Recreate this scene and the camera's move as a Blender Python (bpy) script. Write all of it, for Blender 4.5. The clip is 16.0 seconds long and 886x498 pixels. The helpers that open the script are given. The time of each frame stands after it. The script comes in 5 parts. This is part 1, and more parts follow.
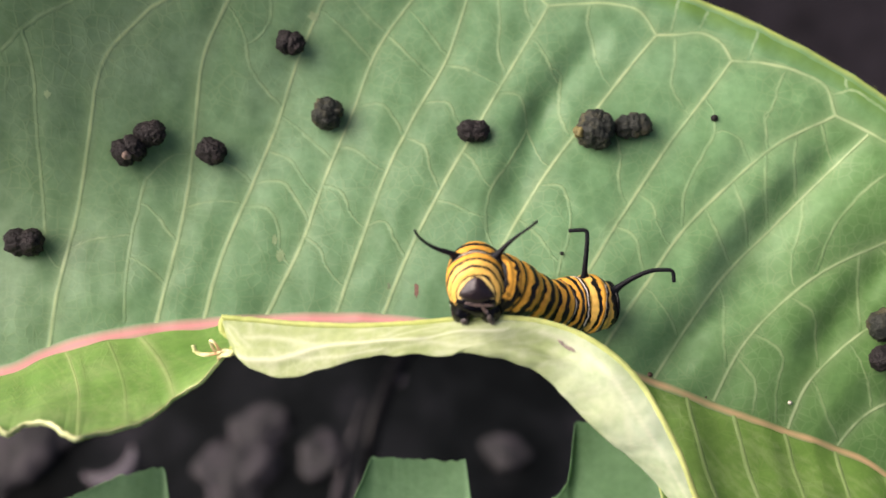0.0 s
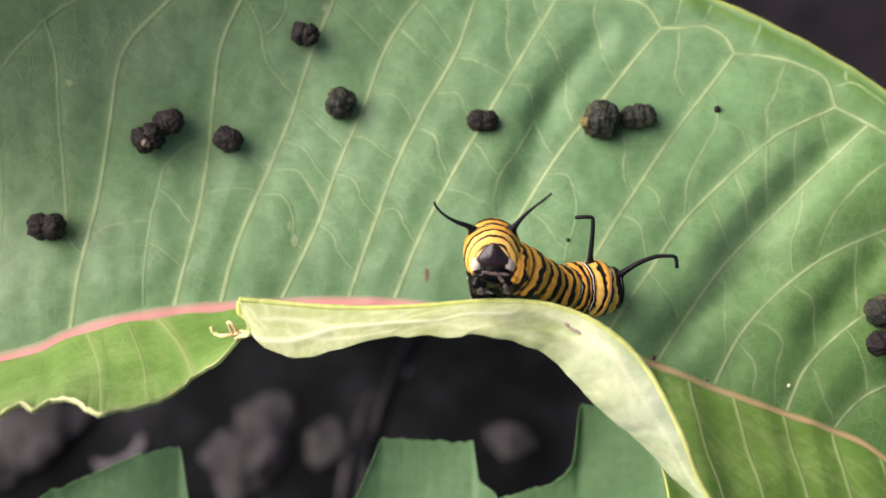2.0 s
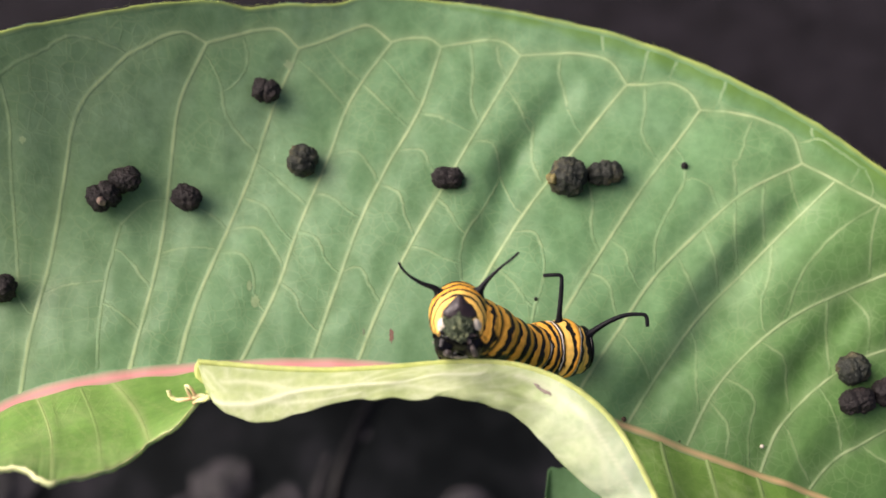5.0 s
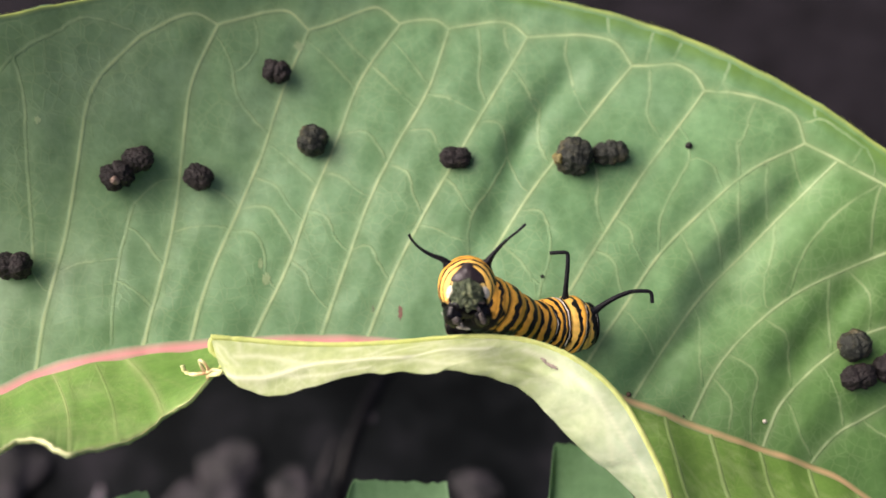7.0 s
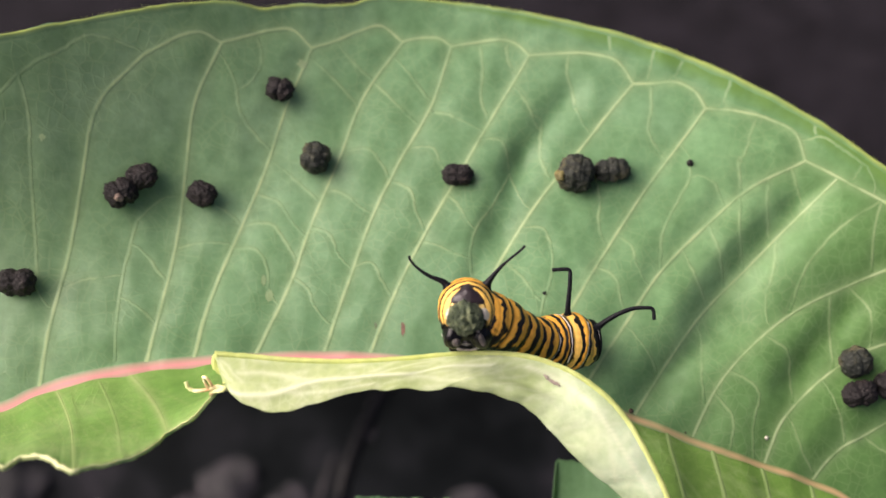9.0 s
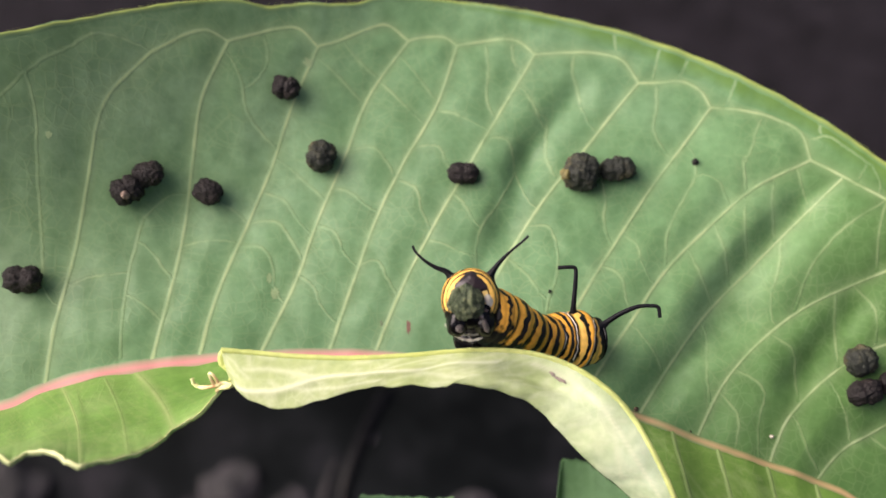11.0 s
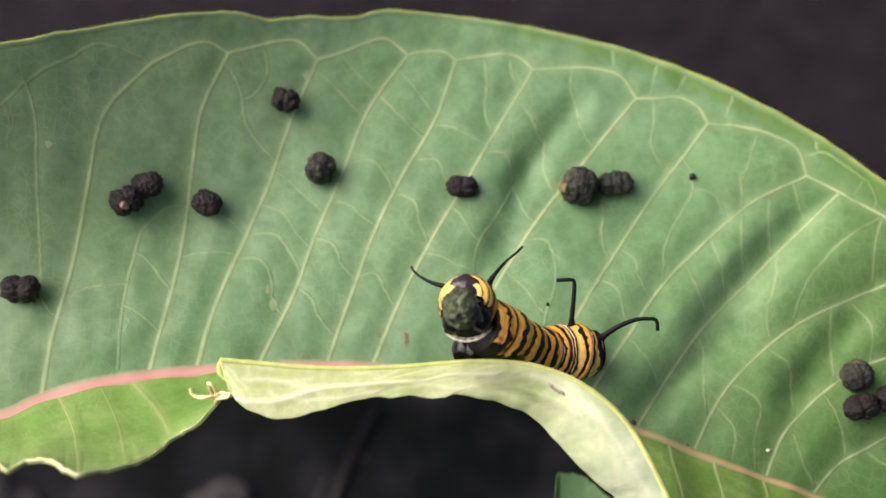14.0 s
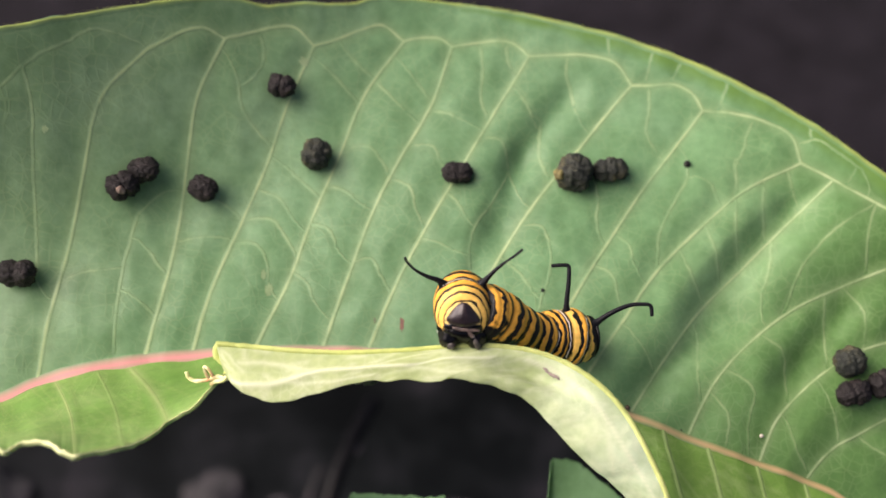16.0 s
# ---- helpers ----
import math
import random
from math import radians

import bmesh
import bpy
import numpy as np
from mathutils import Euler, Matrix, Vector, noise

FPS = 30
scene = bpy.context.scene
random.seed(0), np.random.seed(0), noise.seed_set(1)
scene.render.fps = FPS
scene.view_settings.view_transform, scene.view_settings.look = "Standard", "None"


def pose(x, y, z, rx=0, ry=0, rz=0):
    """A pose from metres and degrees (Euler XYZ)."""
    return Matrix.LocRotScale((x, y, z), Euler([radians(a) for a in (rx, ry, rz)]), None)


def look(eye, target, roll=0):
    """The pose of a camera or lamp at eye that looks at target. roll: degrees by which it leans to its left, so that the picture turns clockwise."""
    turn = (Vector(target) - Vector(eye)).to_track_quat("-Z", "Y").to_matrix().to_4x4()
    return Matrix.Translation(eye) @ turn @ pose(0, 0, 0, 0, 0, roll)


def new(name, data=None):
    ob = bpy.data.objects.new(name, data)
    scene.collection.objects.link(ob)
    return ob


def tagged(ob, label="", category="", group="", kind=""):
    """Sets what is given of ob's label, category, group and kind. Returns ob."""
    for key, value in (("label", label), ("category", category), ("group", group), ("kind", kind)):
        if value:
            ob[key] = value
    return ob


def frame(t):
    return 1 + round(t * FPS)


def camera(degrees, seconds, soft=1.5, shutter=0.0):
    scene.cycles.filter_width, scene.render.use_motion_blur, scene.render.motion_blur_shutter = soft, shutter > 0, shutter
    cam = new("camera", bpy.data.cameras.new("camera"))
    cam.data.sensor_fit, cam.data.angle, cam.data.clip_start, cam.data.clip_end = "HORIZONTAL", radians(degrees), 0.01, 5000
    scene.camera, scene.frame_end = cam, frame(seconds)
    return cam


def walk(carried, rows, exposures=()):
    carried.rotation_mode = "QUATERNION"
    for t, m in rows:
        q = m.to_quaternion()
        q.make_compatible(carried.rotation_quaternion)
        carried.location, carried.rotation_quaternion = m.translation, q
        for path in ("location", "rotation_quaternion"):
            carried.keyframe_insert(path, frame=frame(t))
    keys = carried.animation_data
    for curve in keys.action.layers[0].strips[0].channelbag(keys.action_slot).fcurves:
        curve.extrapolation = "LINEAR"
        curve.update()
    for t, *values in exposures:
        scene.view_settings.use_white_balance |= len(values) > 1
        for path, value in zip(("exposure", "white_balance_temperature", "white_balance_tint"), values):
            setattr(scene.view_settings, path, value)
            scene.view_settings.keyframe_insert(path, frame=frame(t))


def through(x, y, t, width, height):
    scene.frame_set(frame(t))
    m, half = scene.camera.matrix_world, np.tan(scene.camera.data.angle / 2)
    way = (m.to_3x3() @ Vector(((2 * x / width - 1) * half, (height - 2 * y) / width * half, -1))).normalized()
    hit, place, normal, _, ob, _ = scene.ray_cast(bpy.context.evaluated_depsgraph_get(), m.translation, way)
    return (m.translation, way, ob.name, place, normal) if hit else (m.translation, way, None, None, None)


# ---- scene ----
cam = camera(40, 16.0, soft=1.6)
cam.data.dof.use_dof, cam.data.dof.focus_distance, cam.data.dof.aperture_fstop = True, 0.127, 20
PATH = [
    (0, pose(0.00256, -0.07557, 0.38156, 32.183, 1.490, 0.994)),
    (0.5, pose(0.00215, -0.07519, 0.38039, 32.185, 1.606, 1.095)),
    (1, pose(0.00220, -0.07638, 0.38177, 32.021, 1.549, 1.106)),
    (1.5, pose(0.00202, -0.07721, 0.38268, 31.833, 1.949, 1.443)),
    (2, pose(0.00208, -0.07842, 0.38446, 31.904, 1.522, 1.324)),
    (2.5, pose(0.00217, -0.07888, 0.38491, 32.389, 1.177, 1.064)),
    (3, pose(0.00188, -0.07828, 0.38433, 33.932, 0.909, 0.686)),
    (3.5, pose(0.00172, -0.07929, 0.38611, 34.263, 0.900, 0.689)),
    (4, pose(0.00132, -0.07749, 0.38340, 35.237, 0.656, 0.365)),
    (4.5, pose(0.00116, -0.07707, 0.38167, 34.676, 0.346, 0.284)),
    (4.7, pose(0.00109, -0.07707, 0.38157, 34.848, -0.053, 0.002)),
    (6.8, pose(0.00046, -0.07866, 0.38274, 34.773, -0.090, -0.159)),
    (7, pose(0.00048, -0.07918, 0.38283, 34.269, 0.077, 0.035)),
    (7.5, pose(0.00051, -0.07844, 0.38239, 34.994, -0.387, -0.376)),
    (8, pose(0.00039, -0.07937, 0.38408, 35.049, -0.158, -0.229)),
    (8.5, pose(0.00020, -0.07905, 0.38295, 35.094, -0.176, -0.136)),
    (9, pose(0.00000, -0.07936, 0.38334, 35.000, -0.000, 0.000)),
    (11.5, pose(-0.00094, -0.08028, 0.38249, 35.539, -0.071, 0.216)),
    (12, pose(-0.00134, -0.07985, 0.38176, 35.736, 0.164, 0.432)),
    (12.5, pose(-0.00135, -0.08004, 0.38165, 35.756, -0.167, 0.348)),
    (13, pose(-0.00129, -0.08076, 0.38233, 35.738, -0.596, 0.093)),
    (13.5, pose(-0.00138, -0.08151, 0.38315, 35.802, -0.607, 0.114)),
    (14, pose(-0.00162, -0.08128, 0.38261, 36.331, -0.685, 0.114)),
    (14.5, pose(-0.00192, -0.08053, 0.38135, 36.471, -0.541, 0.305)),
    (15, pose(-0.00207, -0.08064, 0.38095, 36.287, -0.684, 0.313)),
    (15.5, pose(-0.00195, -0.08155, 0.38214, 36.166, -0.669, 0.299)),
    (16, pose(-0.00176, -0.08236, 0.38237, 36.083, -1.006, 0.084)),
]
walk(cam, PATH, [(0, 0.97, 6750, 20), (16, 0.97, 6750, 20)])

# ---- light ----
world = bpy.data.worlds.new("world")
scene.world = world
world.use_nodes = True
wn, wl = world.node_tree.nodes, world.node_tree.links
sky = wn.new("ShaderNodeTexSky")
sky.sky_type, sky.sun_disc = "NISHITA", False
sky.air_density, sky.dust_density, sky.ozone_density = 0.4, 5.0, 0.2
sky.sun_elevation, sky.sun_rotation = radians(41), radians(-85)
wn["Background"].inputs["Strength"].default_value = 0.10
wl.new(sky.outputs["Color"], wn["Background"].inputs["Color"])
sun = new("sun", bpy.data.lights.new("sun", "SUN"))
sun.data.energy, sun.data.angle, sun.data.color = 3.0, radians(70), (1.0, 0.96, 0.9)
sun.matrix_basis = look((-1.0, 0.09, 1.15), (0, 0, 0.27))


# ---- materials ----
def material(name, rough=0.5, base=(0.5, 0.5, 0.5), specular=0.5):
    mat = bpy.data.materials.new(name)
    mat.use_nodes = True
    bsdf = mat.node_tree.nodes["Principled BSDF"]
    bsdf.inputs["Base Color"].default_value = (*base, 1)
    bsdf.inputs["Roughness"].default_value = rough
    bsdf.inputs["Specular IOR Level"].default_value = specular
    return mat, mat.node_tree.nodes, mat.node_tree.links, bsdf


def noise_tex(nodes, links, scale, detail=4.0, coord="Object", rough=0.55):
    tc, tex = nodes.new("ShaderNodeTexCoord"), nodes.new("ShaderNodeTexNoise")
    links.new(tc.outputs[coord], tex.inputs["Vector"])
    tex.inputs["Scale"].default_value, tex.inputs["Detail"].default_value = scale, detail
    tex.inputs["Roughness"].default_value = rough
    return tex


def ramp(nodes, links, source, stops, smooth=True):
    node = nodes.new("ShaderNodeValToRGB")
    node.color_ramp.interpolation = "LINEAR" if smooth else "CONSTANT"
    while len(node.color_ramp.elements) < len(stops):
        node.color_ramp.elements.new(0.5)
    for el, (at, col) in zip(node.color_ramp.elements, stops):
        el.position, el.color = at, (*col, 1)
    links.new(source, node.inputs["Fac"])
    return node


def mix(nodes, links, fac, a, b, blend="MIX"):
    node = nodes.new("ShaderNodeMix")
    node.data_type, node.blend_type = "RGBA", blend
    for socket, value in ((node.inputs["Factor"], fac), (node.inputs["A"], a), (node.inputs["B"], b)):
        if isinstance(value, (int, float)):
            socket.default_value = value
        elif isinstance(value, tuple):
            socket.default_value = (*value, 1)
        else:
            links.new(value, socket)
    return node.outputs["Result"]


def bumps(nodes, links, bsdf, source, strength, distance):
    node = nodes.new("ShaderNodeBump")
    node.inputs["Strength"].default_value, node.inputs["Distance"].default_value = strength, distance
    links.new(source, node.inputs["Height"])
    links.new(node.outputs["Normal"], bsdf.inputs["Normal"])


def speckled(name, stops, scale, rough, bump=0.4, distance=0.0002, fine=6.0, specular=0.5):
    """A surface whose colour wanders between the stops, with a finer grain over it."""
    mat, n, l, bsdf = material(name, rough, specular=specular)
    big, small = noise_tex(n, l, scale), noise_tex(n, l, scale * fine, 5)
    col = ramp(n, l, big.outputs["Fac"], stops)
    grain = ramp(n, l, small.outputs["Fac"], ((0.3, (0.75, 0.75, 0.75)), (0.7, (1.15, 1.15, 1.15))))
    l.new(mix(n, l, 1.0, col.outputs["Color"], grain.outputs["Color"], "MULTIPLY"), bsdf.inputs["Base Color"])
    bumps(n, l, bsdf, small.outputs["Fac"], bump, distance)
    return mat


def net(n, l, scale, width, warp):
    """Thin lines of a vein net: 1 on a line, 0 inside its meshes."""
    tc, wob = n.new("ShaderNodeTexCoord"), noise_tex(n, l, scale * 0.6, 1)
    push, cell, span = n.new("ShaderNodeVectorMath"), n.new("ShaderNodeTexVoronoi"), n.new("ShaderNodeMapRange")
    push.operation = "MULTIPLY_ADD"
    l.new(wob.outputs["Color"], push.inputs[0])
    push.inputs[1].default_value = (warp, warp, 0)
    l.new(tc.outputs["Object"], push.inputs[2])
    cell.voronoi_dimensions, cell.feature = "2D", "DISTANCE_TO_EDGE"
    cell.inputs["Scale"].default_value = scale
    l.new(push.outputs["Vector"], cell.inputs["Vector"])
    l.new(cell.outputs["Distance"], span.inputs["Value"])
    span.interpolation_type = "SMOOTHSTEP"
    span.inputs["From Min"].default_value, span.inputs["From Max"].default_value = 0.0, width
    span.inputs["To Min"].default_value, span.inputs["To Max"].default_value = 1.0, 0.0
    return span.outputs["Result"]


def leaf_material(name, stops, rough, through=0.25, specular=0.3, patch=45, pale=(0.33, 0.44, 0.20), drift=None, netted=0.0, slope=0.0):
    """Leaf skin: blotches, a fine cell grain, a net of small veins, and light that passes through the thin blade."""
    mat, n, l, bsdf = material(name, rough, specular=specular)
    big = noise_tex(n, l, patch, 3)
    cells = noise_tex(n, l, 900, 3)
    col = ramp(n, l, big.outputs["Fac"], stops)
    grain = ramp(n, l, cells.outputs["Fac"], ((0.3, (0.88, 0.90, 0.87)), (0.7, (1.09, 1.07, 1.09))))
    tint = mix(n, l, 1.0, col.outputs["Color"], grain.outputs["Color"], "MULTIPLY")
    mottle = ramp(n, l, noise_tex(n, l, 280, 3).outputs["Fac"], ((0.3, (0.90, 0.91, 0.88)), (0.7, (1.10, 1.08, 1.12))))
    tint = mix(n, l, 1.0, tint, mottle.outputs["Color"], "MULTIPLY")
    # drift multiplies the skin by a tone ramp that holds painted light and shade
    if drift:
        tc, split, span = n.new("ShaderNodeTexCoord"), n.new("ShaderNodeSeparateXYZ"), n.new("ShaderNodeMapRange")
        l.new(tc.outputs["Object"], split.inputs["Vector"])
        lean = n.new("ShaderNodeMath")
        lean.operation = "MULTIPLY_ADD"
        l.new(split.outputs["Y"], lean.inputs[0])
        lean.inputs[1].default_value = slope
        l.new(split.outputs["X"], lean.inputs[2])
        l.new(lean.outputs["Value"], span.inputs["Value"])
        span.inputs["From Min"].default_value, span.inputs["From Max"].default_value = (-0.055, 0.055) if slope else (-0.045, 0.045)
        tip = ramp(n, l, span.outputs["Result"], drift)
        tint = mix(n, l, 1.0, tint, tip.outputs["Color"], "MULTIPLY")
    height = cells.outputs["Fac"]
    if netted:
        worn = ramp(n, l, noise_tex(n, l, 160, 2).outputs["Fac"], ((0.35, (0.12, 0.12, 0.12)), (0.65, (1, 1, 1))))
        wide, small = net(n, l, 330, 0.06, 0.0012), net(n, l, 800, 0.12, 0.0005)
        lines = mix(n, l, 1.0, mix(n, l, 0.6, (0.0, 0.0, 0.0), small), mix(n, l, 0.6, (0.0, 0.0, 0.0), wide), "LIGHTEN")
        lines = mix(n, l, 1.0, lines, worn.outputs["Color"], "MULTIPLY")
        tint = mix(n, l, mix(n, l, netted, (0.0, 0.0, 0.0), lines), tint, pale)
        height = mix(n, l, 0.3, height, lines)
    mask = n.new("ShaderNodeAttribute")
    mask.attribute_name = "vein"
    tint = mix(n, l, mask.outputs["Fac"], tint, pale)
    l.new(tint, bsdf.inputs["Base Color"])
    bumps(n, l, bsdf, height, 0.4, 0.0002)
    trans, both = n.new("ShaderNodeBsdfTranslucent"), n.new("ShaderNodeMixShader")
    l.new(mix(n, l, 1.0, tint, (1.0, 1.0, 0.35), "MULTIPLY"), trans.inputs["Color"])
    both.inputs["Fac"].default_value = through
    l.new(bsdf.outputs["BSDF"], both.inputs[1])
    l.new(trans.outputs["BSDF"], both.inputs[2])
    l.new(both.outputs["Shader"], n["Material Output"].inputs["Surface"])
    return mat


GREENS = ((0.3, (0.114, 0.235, 0.104)), (0.5, (0.143, 0.285, 0.130)), (0.7, (0.181, 0.331, 0.170)))
# tone along a diagonal: yellower to the tip, shaded zones painted into the colour
SHADE_DRIFT = ((0.0, (0.98, 0.84, 0.92)), (0.18, (1.06, 0.97, 1.03)), (0.30, (1.0, 1.0, 1.0)), (0.44, (0.83, 0.85, 0.84)), (0.54, (0.80, 0.83, 0.82)), (0.64, (0.95, 0.97, 0.95)), (0.75, (1.0, 1.01, 0.93)), (0.86, (0.81, 0.86, 0.66)), (0.96, (0.68, 0.73, 0.46)))
LEAF_TOP = leaf_material("leaf_upper_skin", GREENS, 0.42, drift=SHADE_DRIFT, netted=0.24, pale=(0.37, 0.48, 0.24), slope=-0.7)
LEAF_MARGIN = leaf_material("leaf_margin_skin", GREENS, 0.45, drift=SHADE_DRIFT, slope=-0.7, pale=(0.37, 0.46, 0.115))
LEAF_BORDER = leaf_material("leaf_border_skin", GREENS, 0.45, drift=SHADE_DRIFT, slope=-0.7, pale=(0.10, 0.205, 0.03))
LEAF_HALF = leaf_material("leaf_lower_half_skin", ((0.3, (0.110, 0.225, 0.035)), (0.5, (0.142, 0.275, 0.05)), (0.7, (0.18, 0.315, 0.07))), 0.45, pale=(0.33, 0.43, 0.17), netted=0.25)
LEAF_FRESH = leaf_material("leaf_fresh_skin", ((0.3, (0.16, 0.34, 0.065)), (0.5, (0.225, 0.42, 0.10)), (0.7, (0.31, 0.48, 0.16))), 0.36, 0.4, specular=0.5, patch=110, pale=(0.52, 0.58, 0.27), netted=0.14)
# the drift whitens the strip's right part: its brighter light put into the colour
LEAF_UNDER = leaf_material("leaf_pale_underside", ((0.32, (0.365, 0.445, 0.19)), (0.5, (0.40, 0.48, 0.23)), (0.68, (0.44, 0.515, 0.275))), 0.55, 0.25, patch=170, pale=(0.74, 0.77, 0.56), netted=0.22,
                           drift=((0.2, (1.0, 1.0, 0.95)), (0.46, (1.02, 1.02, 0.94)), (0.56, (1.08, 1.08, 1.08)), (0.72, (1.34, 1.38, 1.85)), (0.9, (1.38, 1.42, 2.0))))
LEAF_RIM = leaf_material("leaf_yellow_rim", ((0.3, (0.50, 0.58, 0.15)), (0.7, (0.61, 0.68, 0.26))), 0.5, 0.3)
LEAF_EDGE = leaf_material("leaf_edge", ((0.3, (0.30, 0.36, 0.09)), (0.7, (0.44, 0.50, 0.15))), 0.5, 0.2, patch=90)
LEAF_LOW = leaf_material("leaf_lower_skin", ((0.3, (0.13, 0.27, 0.115)), (0.7, (0.17, 0.33, 0.15))), 0.5)
MIDRIB = leaf_material("midrib_pink", GREENS, 0.45, 0.1, drift=SHADE_DRIFT, slope=-0.7, pale=(0.60, 0.225, 0.225))
MIDRIB_TAN = leaf_material("midrib_tan", GREENS, 0.45, 0.1, drift=SHADE_DRIFT, slope=-0.7, pale=(0.52, 0.33, 0.17))
PETIOLE = speckled("petiole_pink", ((0.3, (0.48, 0.22, 0.16)), (0.7, (0.56, 0.29, 0.21))), 80, 0.45, 0.15)
BITTEN = leaf_material("bitten_edge", ((0.3, (0.55, 0.62, 0.25)), (0.7, (0.75, 0.78, 0.45))), 0.5, 0.3)
DRY = speckled("dried_tissue", ((0.3, (0.56, 0.58, 0.20)), (0.52, (0.68, 0.68, 0.33)), (0.72, (0.45, 0.24, 0.10))), 500, 0.6)
FRASS = speckled("frass_dark", ((0.25, (0.007, 0.006, 0.0057)), (0.5, (0.013, 0.011, 0.0105)), (0.75, (0.036, 0.028, 0.026))), 700, 0.65, 0.8, 0.0003, 4, 0.22)
FRASS_OLIVE = speckled("frass_olive", ((0.25, (0.010, 0.0125, 0.010)), (0.5, (0.022, 0.0255, 0.0195)), (0.62, (0.050, 0.049, 0.030)), (0.76, (0.10, 0.080, 0.032))), 520, 0.65, 0.8, 0.0003, 4, 0.22)
CRUST = speckled("yellow_crust", ((0.3, (0.06, 0.055, 0.014)), (0.7, (0.20, 0.165, 0.045))), 900, 0.7)
TAN_BIT = speckled("tan_fragment", ((0.3, (0.09, 0.06, 0.045)), (0.7, (0.24, 0.17, 0.13))), 900, 0.7)
FRASS_FRESH = speckled("frass_fresh_green", ((0.32, (0.012, 0.021, 0.010)), (0.5, (0.052, 0.073, 0.034)), (0.66, (0.20, 0.225, 0.115))), 1000, 0.5, 1.0, 0.0007, 3, 0.4)
BLACK_SKIN = speckled("black_skin", ((0.3, (0.0012, 0.0012, 0.0015)), (0.7, (0.004, 0.0035, 0.004))), 500, 0.15, 0.35, 0.0003, 3, 0.22)
PLATE = speckled("maroon_plate", ((0.3, (0.010, 0.006, 0.007)), (0.7, (0.026, 0.015, 0.016))), 700, 0.36, 0.4, 0.0002, 4, 0.5)
FILAMENT = speckled("filament_black", ((0.3, (0.0025, 0.0025, 0.004)), (0.7, (0.006, 0.006, 0.009))), 700, 0.45, 0.6, 0.0002, 4, 0.16)
PALE_SKIN = speckled("pale_skin", ((0.3, (0.42, 0.37, 0.28)), (0.7, (0.72, 0.68, 0.56))), 700, 0.35)
GREY_PAD = speckled("grey_proleg_pad", ((0.38, (0.012, 0.010, 0.010)), (0.68, (0.16, 0.13, 0.11))), 1100, 0.3, 0.8)
SOIL = speckled("dark_soil", ((0.3, (0.005, 0.0044, 0.0056)), (0.5, (0.0092, 0.008, 0.0103)), (0.75, (0.015, 0.013, 0.0165))), 60, 0.9, 0.6, 0.002, 7, 0.12)
TRAY = speckled("black_tray_plastic", ((0.36, (0.0013, 0.0018, 0.0018)), (0.5, (0.0036, 0.0045, 0.0046)), (0.6, (0.0075, 0.0084, 0.0092)), (0.72, (0.017, 0.0165, 0.019))), 38, 0.5, 0.3, 0.001, 8, 0.08)
BLOB_GREY = speckled("blob_grey", ((0.36, (0.0025, 0.0024, 0.0028)), (0.52, (0.0075, 0.0066, 0.008)), (0.66, (0.028, 0.0235, 0.028))), 95, 0.75, 0.4, 0.001)
LILAC_GREY = speckled("lilac_grey", ((0.3, (0.09, 0.08, 0.09)), (0.7, (0.16, 0.145, 0.16))), 60, 0.8, 0.4, 0.001)
RIB = speckled("mottled_grey_plastic", ((0.35, (0.010, 0.009, 0.0095)), (0.65, (0.055, 0.048, 0.052))), 120, 0.5, 0.3, 0.0005, 5, 0.3)
TUBE = speckled("black_plastic", ((0.3, (0.0012, 0.0012, 0.0015)), (0.7, (0.003, 0.003, 0.0035))), 120, 0.28, 0.1, 0.0002, 6, 0.1)
STEM = speckled("stem_green", ((0.3, (0.16, 0.22, 0.08)), (0.7, (0.24, 0.26, 0.11))), 60, 0.5, 0.2)


